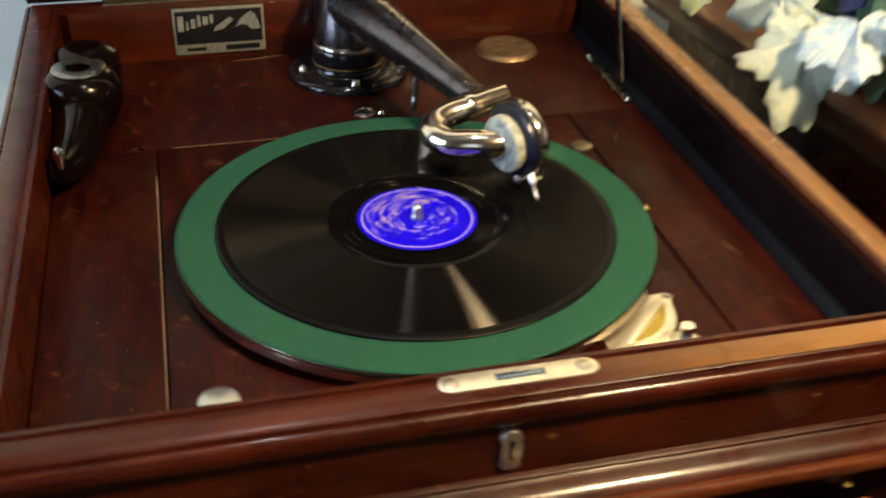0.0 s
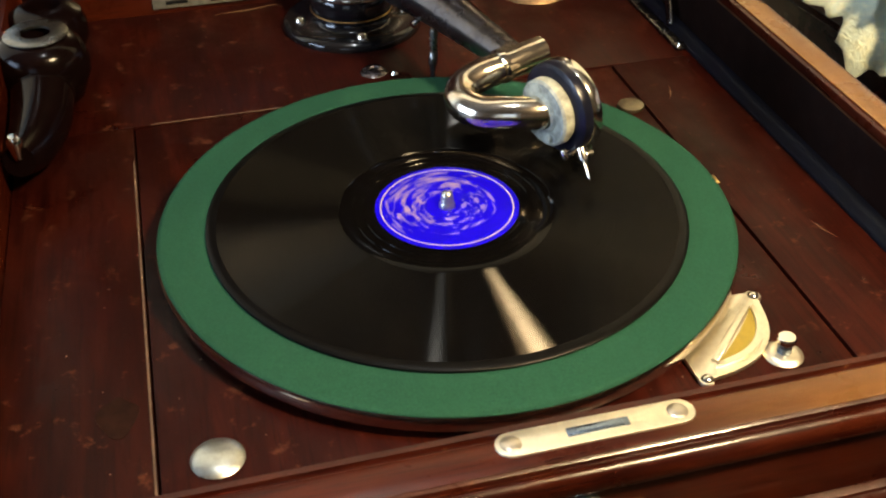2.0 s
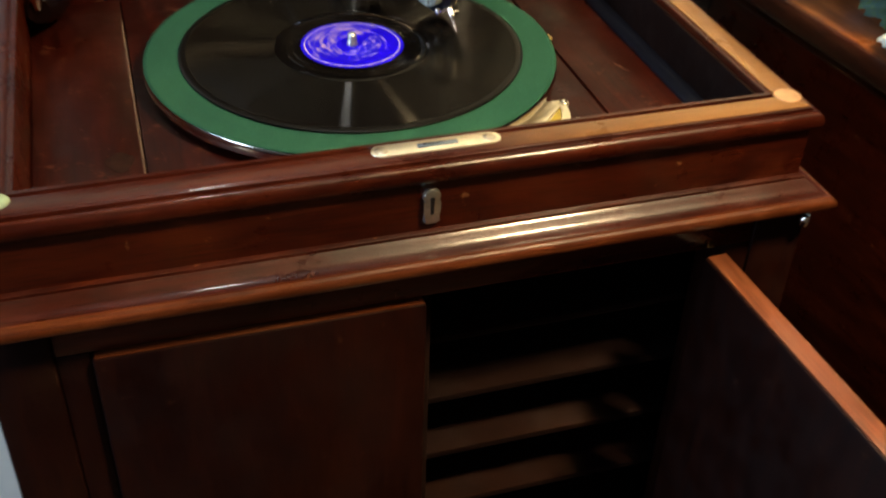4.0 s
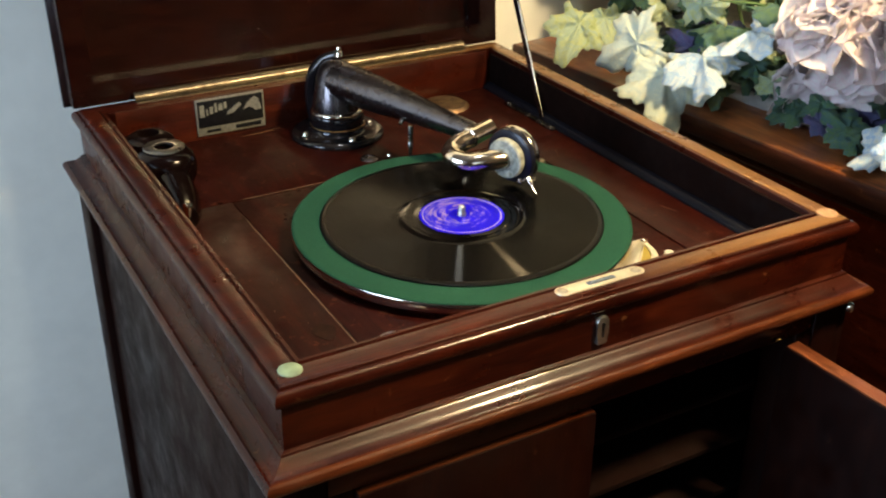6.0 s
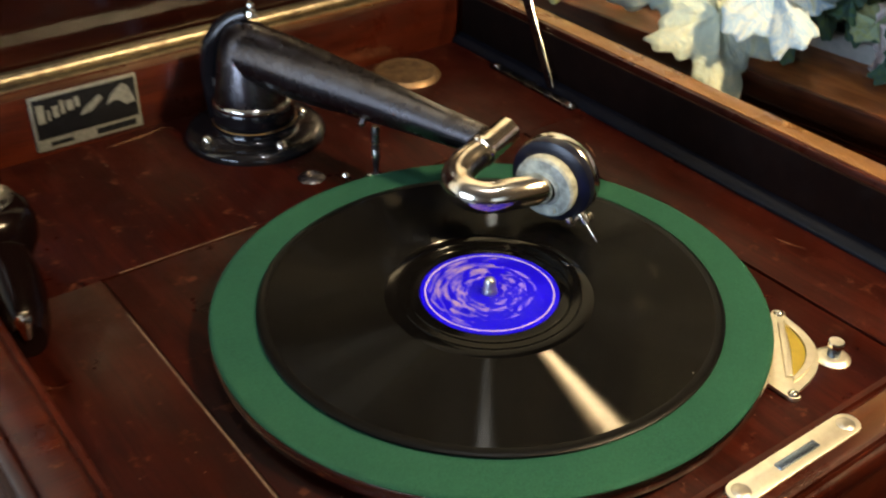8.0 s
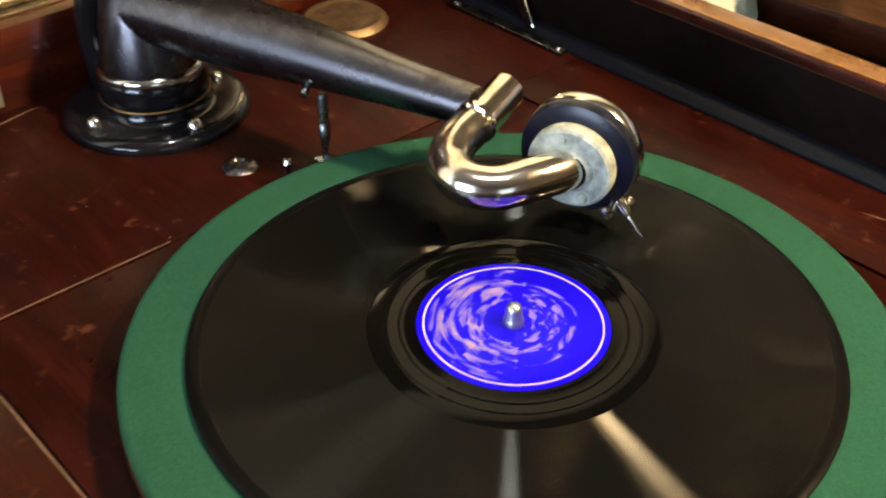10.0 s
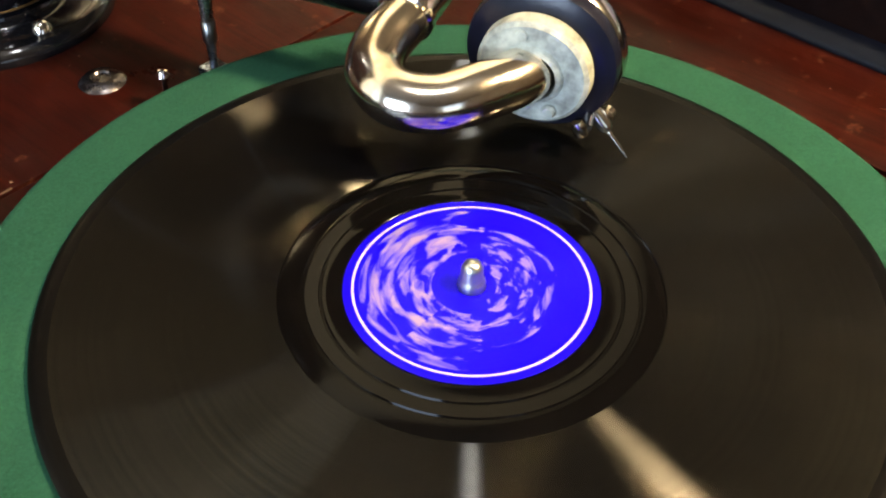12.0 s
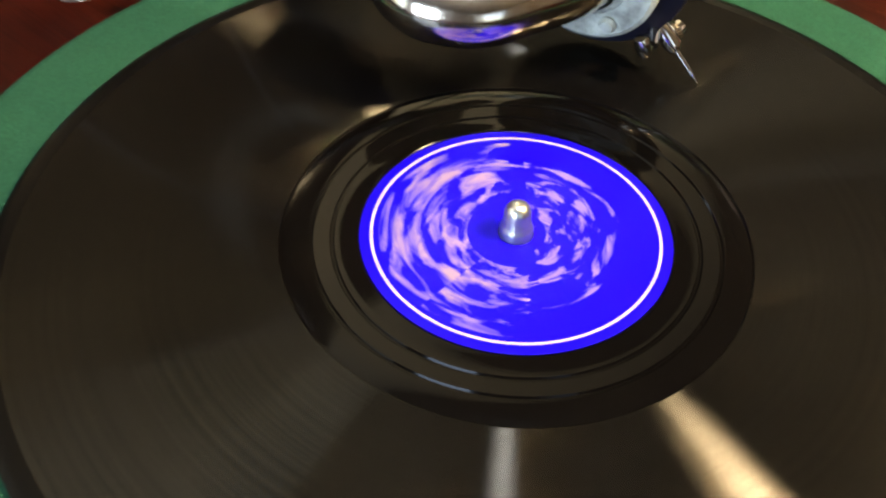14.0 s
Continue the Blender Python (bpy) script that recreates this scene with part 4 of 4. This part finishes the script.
bar_bm = tube([(*(p0 - SA * 0.010 + U * 0.002), 0.0019), (*(p0 + SA * 0.007 - U * 0.001), 0.0019)], 12, 1, curved=False)
part("cross_bar", bar_bm, nickel, back)
for k in (-0.010, 0.006):
    part("screw", lathe([(0, 0.003), (0.0020, 0.0026), (0.0027, 0.0), (0.0020, -0.0030), (0, -0.0032)], p0 + SA * k - Vector((0, 0, 0.0008)), (0.2, -0.4, -1), n=14), nickel, back)
tip = Vector((0.0818, 0.0020, 1.0036))
chuck0 = p0 + Vector((0, 0, 0.002))
d = (tip - chuck0)
part("needle_holder", tube([(*chuck0, 0.0026), (*(chuck0 + d * 0.42), 0.0027), (*(chuck0 + d * 0.50), 0.0018)], 14, 1, curved=False), nickel, back)
part("needle_screw", lathe([(0, 0.0060), (0.0026, 0.0058), (0.0028, 0.0034), (0.0014, 0.0030), (0.0014, -0.002)], chuck0 + d * 0.30, (SA + U * 0.3).normalized(), n=16), nickel, back)
part("needle", tube([(*(chuck0 + d * 0.45), 0.0008), (*(chuck0 + d * 0.85), 0.0007), (*tip, 0.0001)], 10, 1, curved=False), nickel_bright, back)

# ---- lid ----
LEAN = 94.0                                         # opening angle of the lid
hinge_at = Vector((0, 0.3620, 1.0300))



def lid_rect(inset):
    return (-0.258 + inset, 0.258 - inset, -0.585 + inset, 0.0 - inset)


# built shut (towards -y, opening down), then swung up about the hinge
def lid_loop(bm, rect, z):
    x0, x1, y0, y1 = rect
    return [bm.verts.new(c) for c in ((x0, y0, z), (x1, y0, z), (x1, y1, z), (x0, y1, z))]


def lid_shell():
    bm = bmesh.new()
    loops = [lid_loop(bm, lid_rect(i), z) for i, z in ((0.0, 0.0), (0.0, 0.026), (-0.005, 0.029), (-0.005, 0.036), (0.004, 0.042), (0.06, 0.058), (0.11, 0.066))]
    inner = [lid_loop(bm, lid_rect(i), z) for i, z in ((0.024, 0.0), (0.024, 0.028))]
    inner.append([bm.verts.new(c) for c in ((-0.140, -0.40, 0.050), (0.140, -0.40, 0.050), (0.140, -0.20, 0.050), (-0.140, -0.20, 0.050))])
    seq = loops[::-1] + inner
    for a, b in zip(seq, seq[1:]):
        for i in range(4):
            bm.faces.new((a[i], a[(i + 1) % 4], b[(i + 1) % 4], b[i]))
    bm.faces.new(loops[-1])
    bm.faces.new(inner[-1])
    bmesh.ops.bevel(bm, geom=[e for e in bm.edges if e.calc_length() > 0.2], offset=0.0012, segments=2, affect="EDGES")
    return bm


lid_bm = lid_shell()
lid_bm.transform(Matrix.Translation(hinge_at) @ Matrix.Rotation(radians(-LEAN), 4, "X"))
lid = part("lid", lid_bm, wood_lid, phonograph, "raised domed mahogany lid", 25.0)
hinge_bm = tube([(-0.196, 0.3540, 1.0345, 0.0036), (0.205, 0.3540, 1.0345, 0.0036)], 16, 1, curved=False)
box(-0.196, 0.205, 0.3450, 0.3540, RIM - 0.0005, RIM + 0.0014, 0.0004, bm=hinge_bm)
box(-0.196, 0.205, 0.3525, 0.3585, 1.0340, 1.0395, 0.0006, bm=hinge_bm)
long_hinge = part("piano_hinge", hinge_bm, hinge_brass, phonograph, "long brass piano hinge")
for i in range(15):
    x = -0.176 + i * 0.0262
    part("knuckle", lathe([(0.0036, -0.0122), (0.0040, -0.0120), (0.0040, 0.0120), (0.0036, 0.0122)], (x, 0.3540, 1.0345), (1, 0, 0), n=14), hinge_brass, long_hinge)

# lid stay: a flat nickel bar and its foot plate
s0, s1 = Vector((0.2215, 0.2020, BOARD + 0.003)), Vector((0.2400, 0.3300, 1.170))
sd = (s1 - s0).normalized()
sw = sd.cross(Vector((1, 0, 0))).normalized()
stay_bm = bmesh.new()
ring = []
for p, w in ((s0, 0.0030), (s0 + sd * 0.10, 0.0046), (s1, 0.0050)):
    ring.append([stay_bm.verts.new(p + a * Vector((0.0011, 0, 0)) + c * w * sw) for a, c in ((-1, -1), (1, -1), (1, 1), (-1, 1))])
for a, b in zip(ring, ring[1:]):
    for i in range(4):
        stay_bm.faces.new((a[i], a[(i + 1) % 4], b[(i + 1) % 4], b[i]))
stay_bm.faces.new(ring[0]), stay_bm.faces.new(ring[-1])
stay = part("lid_stay", stay_bm, arm_metal, phonograph, "flat dark metal lid stay with a bright edge")
edge_bm = tube([(*(s0 - sw * 0.0030), 0.0011), (*(s0 + sd * 0.10 - sw * 0.0046), 0.0012), (*(s1 - sw * 0.0050), 0.0012)], 8, 1, curved=False)
part("bright_edge", edge_bm, nickel_bright, stay)
part("foot_plate", box(0.2120, 0.2200, 0.168, 0.268, BOARD, BOARD + 0.0025, 0.0006), arm_metal, stay)
for y in (0.172, 0.262):
    part("screw", lathe([(0, 0.0026), (0.0024, 0.0020), (0.0034, 0.0)], (0.216, y, BOARD + 0.0025), n=16), nickel_bright, stay)

# ---- side table ----
TOPZ, TX = 0.986, 0.388
side_table = thing("side_table", "orange-brown wooden table beside the phonograph", "table")
EDGE = [(-0.0040, TOPZ - 0.0004), (-0.0030, TOPZ - 0.0004), (-0.0008, TOPZ - 0.0008), (0.0, TOPZ - 0.003), (0.0, TOPZ - 0.020), (-0.003, TOPZ - 0.024), (-0.008, TOPZ - 0.026), (-0.012, TOPZ - 0.034), (-0.018, TOPZ - 0.040), (-0.05, TOPZ - 0.040), (-0.05, TOPZ - 0.032), (-0.0040, TOPZ - 0.030)]
TR = (TX, 0.98, -0.62, 0.499)
TABLE_TURN = Matrix.Translation((0.348, 0.464, 0)) @ Matrix.Rotation(radians(5.6), 4, "Z") @ Matrix.Translation((-TX, -0.499, 0))
side_table.matrix_basis = TABLE_TURN
part("top_panel", box(TX + 0.0040, 0.9760, -0.6160, 0.4950, TOPZ - 0.0298, TOPZ, 0.0008), wood_table, side_table)
for side, mat in (("front", table_edge), ("right", table_edge), ("back", table_edge), ("left", table_edge)):
    part("top_edge", rail(EDGE, TR, side), mat, side_table)
part("side", box(TX + 0.030, TX + 0.050, -0.59, 0.48, 0.10, TOPZ - 0.040, 0.001), wood_y, side_table)
part("side", box(0.93, 0.95, -0.59, 0.48, 0.10, TOPZ - 0.040, 0.001), wood_y, side_table)
part("front", box(TX + 0.050, 0.93, -0.59, -0.57, 0.10, TOPZ - 0.040, 0.001), wood_x, side_table)
part("back", box(TX + 0.050, 0.93, 0.46, 0.48, 0.10, TOPZ - 0.040, 0.001), wood_x, side_table)
for x in (TX + 0.03, 0.91):
    for y in (-0.59, 0.44):
        part("foot", box(x, x + 0.04, y, y + 0.04, 0.0, 0.10, 0.004), wood_z, side_table)
# feet of the phonograph
for sx in (-1, 1):
    for y in (-0.190, 0.340):
        part("foot", lathe([(0, 0.0), (0.020, 0.0), (0.024, 0.01), (0.018, 0.030), (0.014, 0.05), (0, 0.05)], (sx * 0.248, y + (0.0 if y < 0 else 0.01), 0.0), n=20), wood_z, phonograph)

# ---- flower arrangement on the table ----
def leaf_mesh(name, size, seed, lobes=5, cup=0.18, rows=7):
    """An ivy leaf: lobed, toothed outline, raised veins, cupped; base at the origin, tip along +y, upper side +z."""
    rnd = random.Random(seed)
    bm = bmesh.new()
    n = 96
    outer = []
    for i in range(n):
        a = math.pi * 2 * i / n
        lob = 0.74 + 0.30 * abs(math.cos(a * lobes / 2)) ** 1.7
        side = 1.0 if math.cos(a) > -0.75 else 0.62
        tooth = 1 + 0.055 * math.sin(a * 19 + seed) + 0.035 * math.sin(a * 11 + seed * 2)
        r = 0.5 * lob * side * tooth * (1.18 if math.cos(a) > 0.9 else 1.0)
        outer.append((r * math.sin(a), 0.42 + r * math.cos(a)))
    bend, wav, tw = rnd.uniform(0.1, 0.35), rnd.uniform(0.03, 0.07), rnd.uniform(-0.25, 0.25)
    rings = []
    for k in range(1, rows + 1):
        f = k / rows
        ring = []
        for i, (x, y) in enumerate(outer):
            a = math.pi * 2 * i / n
            px, py = x * f, 0.42 + (y - 0.42) * f
            vein = abs(math.cos(a * lobes / 2)) ** 14
            z = 0.055 * vein * (1 - f * 0.7) - cup * f * f * 0.35 + wav * f * math.sin(3 * a + seed) + 0.03 * math.sin(7 * a + seed) * f - bend * max(0, py - 0.45) ** 2 * 1.6 + tw * px * py
            ring.append(bm.verts.new((px * size, py * size, z * size)))
        rings.append(ring)
    mid = bm.verts.new((0, 0.42 * size, 0.035 * size))
    for i in range(n):
        bm.faces.new((mid, rings[0][i], rings[0][(i + 1) % n]))
    for a, b in zip(rings, rings[1:]):
        for i in range(n):
            bm.faces.new((a[i], b[i], b[(i + 1) % n], a[(i + 1) % n]))
    ext = bmesh.ops.extrude_face_region(bm, geom=bm.faces[:])
    for v in [g for g in ext["geom"] if isinstance(g, bmesh.types.BMVert)]:
        v.co.z -= 0.008 * size
    bmesh.ops.recalc_face_normals(bm, faces=bm.faces[:])
    me = bpy.data.meshes.new(name)
    bm.to_mesh(me)
    bm.free()
    me.polygons.foreach_set("use_smooth", [True] * len(me.polygons))
    return me


def facing(base, tip, up):
    """Pose of a leaf whose base and tip are given and whose upper side turns towards up."""
    y = (Vector(tip) - Vector(base)).normalized()
    z = Vector(up) - y * Vector(up).dot(y)
    z.normalize()
    x = y.cross(z)
    m = Matrix((x, y, z)).transposed().to_4x4()
    m.translation = Vector(base)
    return m


planter = thing("planter", "low dark planter with a pale grey rim on the table", "planter")
planter.matrix_basis = TABLE_TURN @ Matrix.Translation((-0.014, 0.02, 0))
part("tray", joined(box(0.491, 0.86, -0.10, 0.40, TOPZ, TOPZ + 0.006, 0.002), box(0.520, 0.845, -0.085, 0.385, TOPZ + 0.006, TOPZ + 0.020, 0.004)), plain("dark_planter", (0.03, 0.03, 0.03), 0.5), planter)
for x0, x1, y0, y1 in ((0.483, 0.491, -0.108, 0.408), (0.860, 0.868, -0.108, 0.408), (0.491, 0.860, -0.108, -0.100), (0.491, 0.860, 0.400, 0.408)):
    part("rim", box(x0, x1, y0, y1, TOPZ, TOPZ + 0.018, 0.002), grey_edge, planter)
part("moss", box(0.525, 0.840, -0.080, 0.380, TOPZ + 0.019, TOPZ + 0.035, 0.012, 3), soil, planter)

bouquet = thing("flower_arrangement", "artificial ivy and pale flowers arranged in a planter", "flowers")
bouquet.matrix_basis = Matrix.Translation((-0.032, -0.018, 0.006))
SIZES = [leaf_mesh("leaf", 1.0, s) for s in range(6)]


def leaf(base, tip, up, mat, seed, width=1.0):
    me = SIZES[seed % 6]
    key = (seed % 6, mat.name)
    if key not in LEAVES:
        LEAVES[key] = me.copy()
        LEAVES[key].materials.append(mat)
    ob = new("leaf", LEAVES[key])
    s = (Vector(tip) - Vector(base)).length / 0.98
    ob.parent = bouquet
    ob.matrix_basis = facing(base, tip, up) @ Matrix.Diagonal((s * width, s, s, 1))
    return ob


LEAVES = {}
VIEW = Vector((-0.75, -0.75, 0.55))
# the large leaves that hang over the table's edge
HERO = [
    ((0.425, 0.215, 1.045), (0.366, 0.147, 0.983), (-0.6, -0.6, 0.6), leaf_pale, 0, 1.0),
    ((0.430, 0.225, 1.060), (0.385, 0.290, 1.008), (-0.8, -0.5, 0.5), leaf_pale, 1, 0.95),
    ((0.435, 0.180, 1.055), (0.388, 0.100, 1.040), (-0.5, -0.5, 0.9), leaf_pale, 2, 0.95),
    ((0.455, 0.190, 1.060), (0.440, 0.190, 1.140), (-0.9, -0.5, 0.2), leaf_lime, 3, 0.8),
    ((0.445, 0.395, 1.050), (0.379, 0.362, 0.996), (-0.6, -0.7, 0.6), leaf_lime, 4, 0.9),
    ((0.455, 0.400, 1.050), (0.440, 0.330, 1.010), (-0.5, -0.7, 0.7), leaf_lime, 5, 0.8),
    ((0.470, 0.140, 1.075), (0.420, 0.066, 1.090), (-0.7, -0.7, 0.6), leaf_pale, 4, 0.9),
    ((0.480, 0.260, 1.080), (0.470, 0.270, 1.160), (-0.8, -0.6, 0.2), leaf_pale, 5, 0.9),
    ((0.500, -0.110, 1.050), (0.420, -0.150, 0.995), (-0.7, -0.6, 0.7), leaf_pale, 3, 0.9),
    ((0.500, -0.150, 1.020), (0.440, -0.215, 0.975), (-0.7, -0.6, 0.7), leaf_pale, 1, 0.9),
]
for h in HERO:
    leaf(*h)
rnd = random.Random(7)
for i in range(230):
    y = rnd.uniform(-0.22, 0.46)
    base = Vector((rnd.uniform(0.50, 0.78), y, rnd.uniform(1.01, 1.20)))
    out = Vector((rnd.uniform(-1.0, 0.1), rnd.uniform(-0.9, 0.6), rnd.uniform(-0.5, 0.7))).normalized()
    if min((base - Vector(c)).length for c in ((0.485, 0.010, 1.090), (0.520, -0.090, 1.125))) < 0.105:
        continue
    if base.y < 0.10 and base.z > 1.09:
        continue
    size = rnd.uniform(0.050, 0.092)
    mat = rnd.choice((leaf_dark, leaf_dark, leaf_lime, leaf_lime, leaf_pale, leaf_dark)) if base.z < 1.10 else rnd.choice((leaf_dark, leaf_lime, leaf_pale, leaf_pale, leaf_dark))
    leaf(base, base + out * size, VIEW + Vector((rnd.uniform(-0.6, 0.6), rnd.uniform(-0.6, 0.6), rnd.uniform(-0.2, 0.6))), mat, i, rnd.uniform(0.7, 1.0))


for i in range(70):
    base = Vector((rnd.uniform(0.47, 0.57), rnd.uniform(-0.16, 0.30), rnd.uniform(0.995, 1.045)))
    out = Vector((rnd.uniform(-1.0, -0.1), rnd.uniform(-0.9, 0.6), rnd.uniform(-0.35, 0.5))).normalized()
    leaf(base, base + out * rnd.uniform(0.03, 0.055), VIEW + Vector((rnd.uniform(-0.6, 0.6), rnd.uniform(-0.6, 0.6), rnd.uniform(0.0, 0.6))), rnd.choice((leaf_dark, leaf_dark, leaf_dark, petal_blue, leaf_lime)), i, rnd.uniform(0.6, 0.95))


def petal_mesh():
    bm = bmesh.new()
    grid = []
    for i in range(9):
        v = i / 8
        w = 0.42 * math.sin(math.pi * min(1.0, 0.12 + v * 0.86)) ** 0.7
        grid.append([bm.verts.new((w * (2 * j / 8 - 1), v, 0.16 * (2 * j / 8 - 1) ** 2 - 0.25 * v * v + 0.03 * math.sin(9 * v + 3 * j))) for j in range(9)])
    for a, b in zip(grid, grid[1:]):
        for j in range(8):
            bm.faces.new((a[j], a[j + 1], b[j + 1], b[j]))
    me = bpy.data.meshes.new("petal")
    bm.to_mesh(me)
    bm.free()
    me.polygons.foreach_set("use_smooth", [True] * len(me.polygons))
    return me


PETAL = petal_mesh()


def flower(centre, face, size, mat, seed, rows=4):
    """A full bloom: rings of cupped petals, opening towards face."""
    rnd = random.Random(seed)
    head = new("bloom")
    head.parent = bouquet
    head.matrix_basis = Matrix.Translation(centre) @ Vector((0, 0, 1)).rotation_difference(Vector(face).normalized()).to_matrix().to_4x4()
    me = PETAL.copy()
    me.materials.append(mat)
    for k in range(rows):
        n = 5 + 2 * k
        for j in range(n):
            ob = new("petal", me)
            ob.parent = head
            lift = 34 - 24 * k + rnd.uniform(-9, 9)
            s = size * (0.40 + 0.18 * k) * rnd.uniform(0.85, 1.12)
            ob.matrix_basis = Matrix.Rotation(2 * math.pi * (j + 0.5 * (k % 2)) / n + rnd.uniform(-0.2, 0.2), 4, "Z") @ Matrix.Rotation(radians(lift), 4, "X") @ Matrix.Diagonal((s * 1.2, s, s, 1))
    return head


# ruffled white-pink blooms, built of many small petals in loose clusters
def cluster(centre, radius, count, size, mat, seed):
    r2 = random.Random(seed)
    for i in range(count):
        d = Vector((r2.gauss(-0.45, 0.7), r2.gauss(-0.45, 0.7), r2.gauss(0.35, 0.6))).normalized()
        flower(Vector(centre) + d * radius * r2.uniform(0.75, 1.05), d + Vector((0, 0, 0.15)), size * r2.uniform(0.85, 1.2), mat, seed * 100 + i, 2)


cluster((0.485, 0.010, 1.090), 0.050, 11, 0.088, petal_white, 1)
cluster((0.520, -0.090, 1.125), 0.050, 9, 0.088, petal_white, 2)
cluster((0.500, 0.075, 1.020), 0.020, 4, 0.055, petal_white, 3)
cluster((0.530, -0.010, 1.000), 0.030, 7, 0.040, petal_blue, 4)
cluster((0.560, 0.150, 1.150), 0.030, 6, 0.045, petal_blue, 5)
for i in range(26):
    a = Vector((rnd.uniform(0.54, 0.80), rnd.uniform(-0.06, 0.36), TOPZ + 0.03))
    b = a + Vector((rnd.uniform(-0.16, 0.02), rnd.uniform(-0.12, 0.12), rnd.uniform(0.05, 0.20)))
    c = (a + b) / 2 + Vector((0, 0, 0.03))
    part("stem", tube([(*a, 0.0022), (*c, 0.0018), (*b, 0.0012)], 8, 5), stem_green, bouquet)
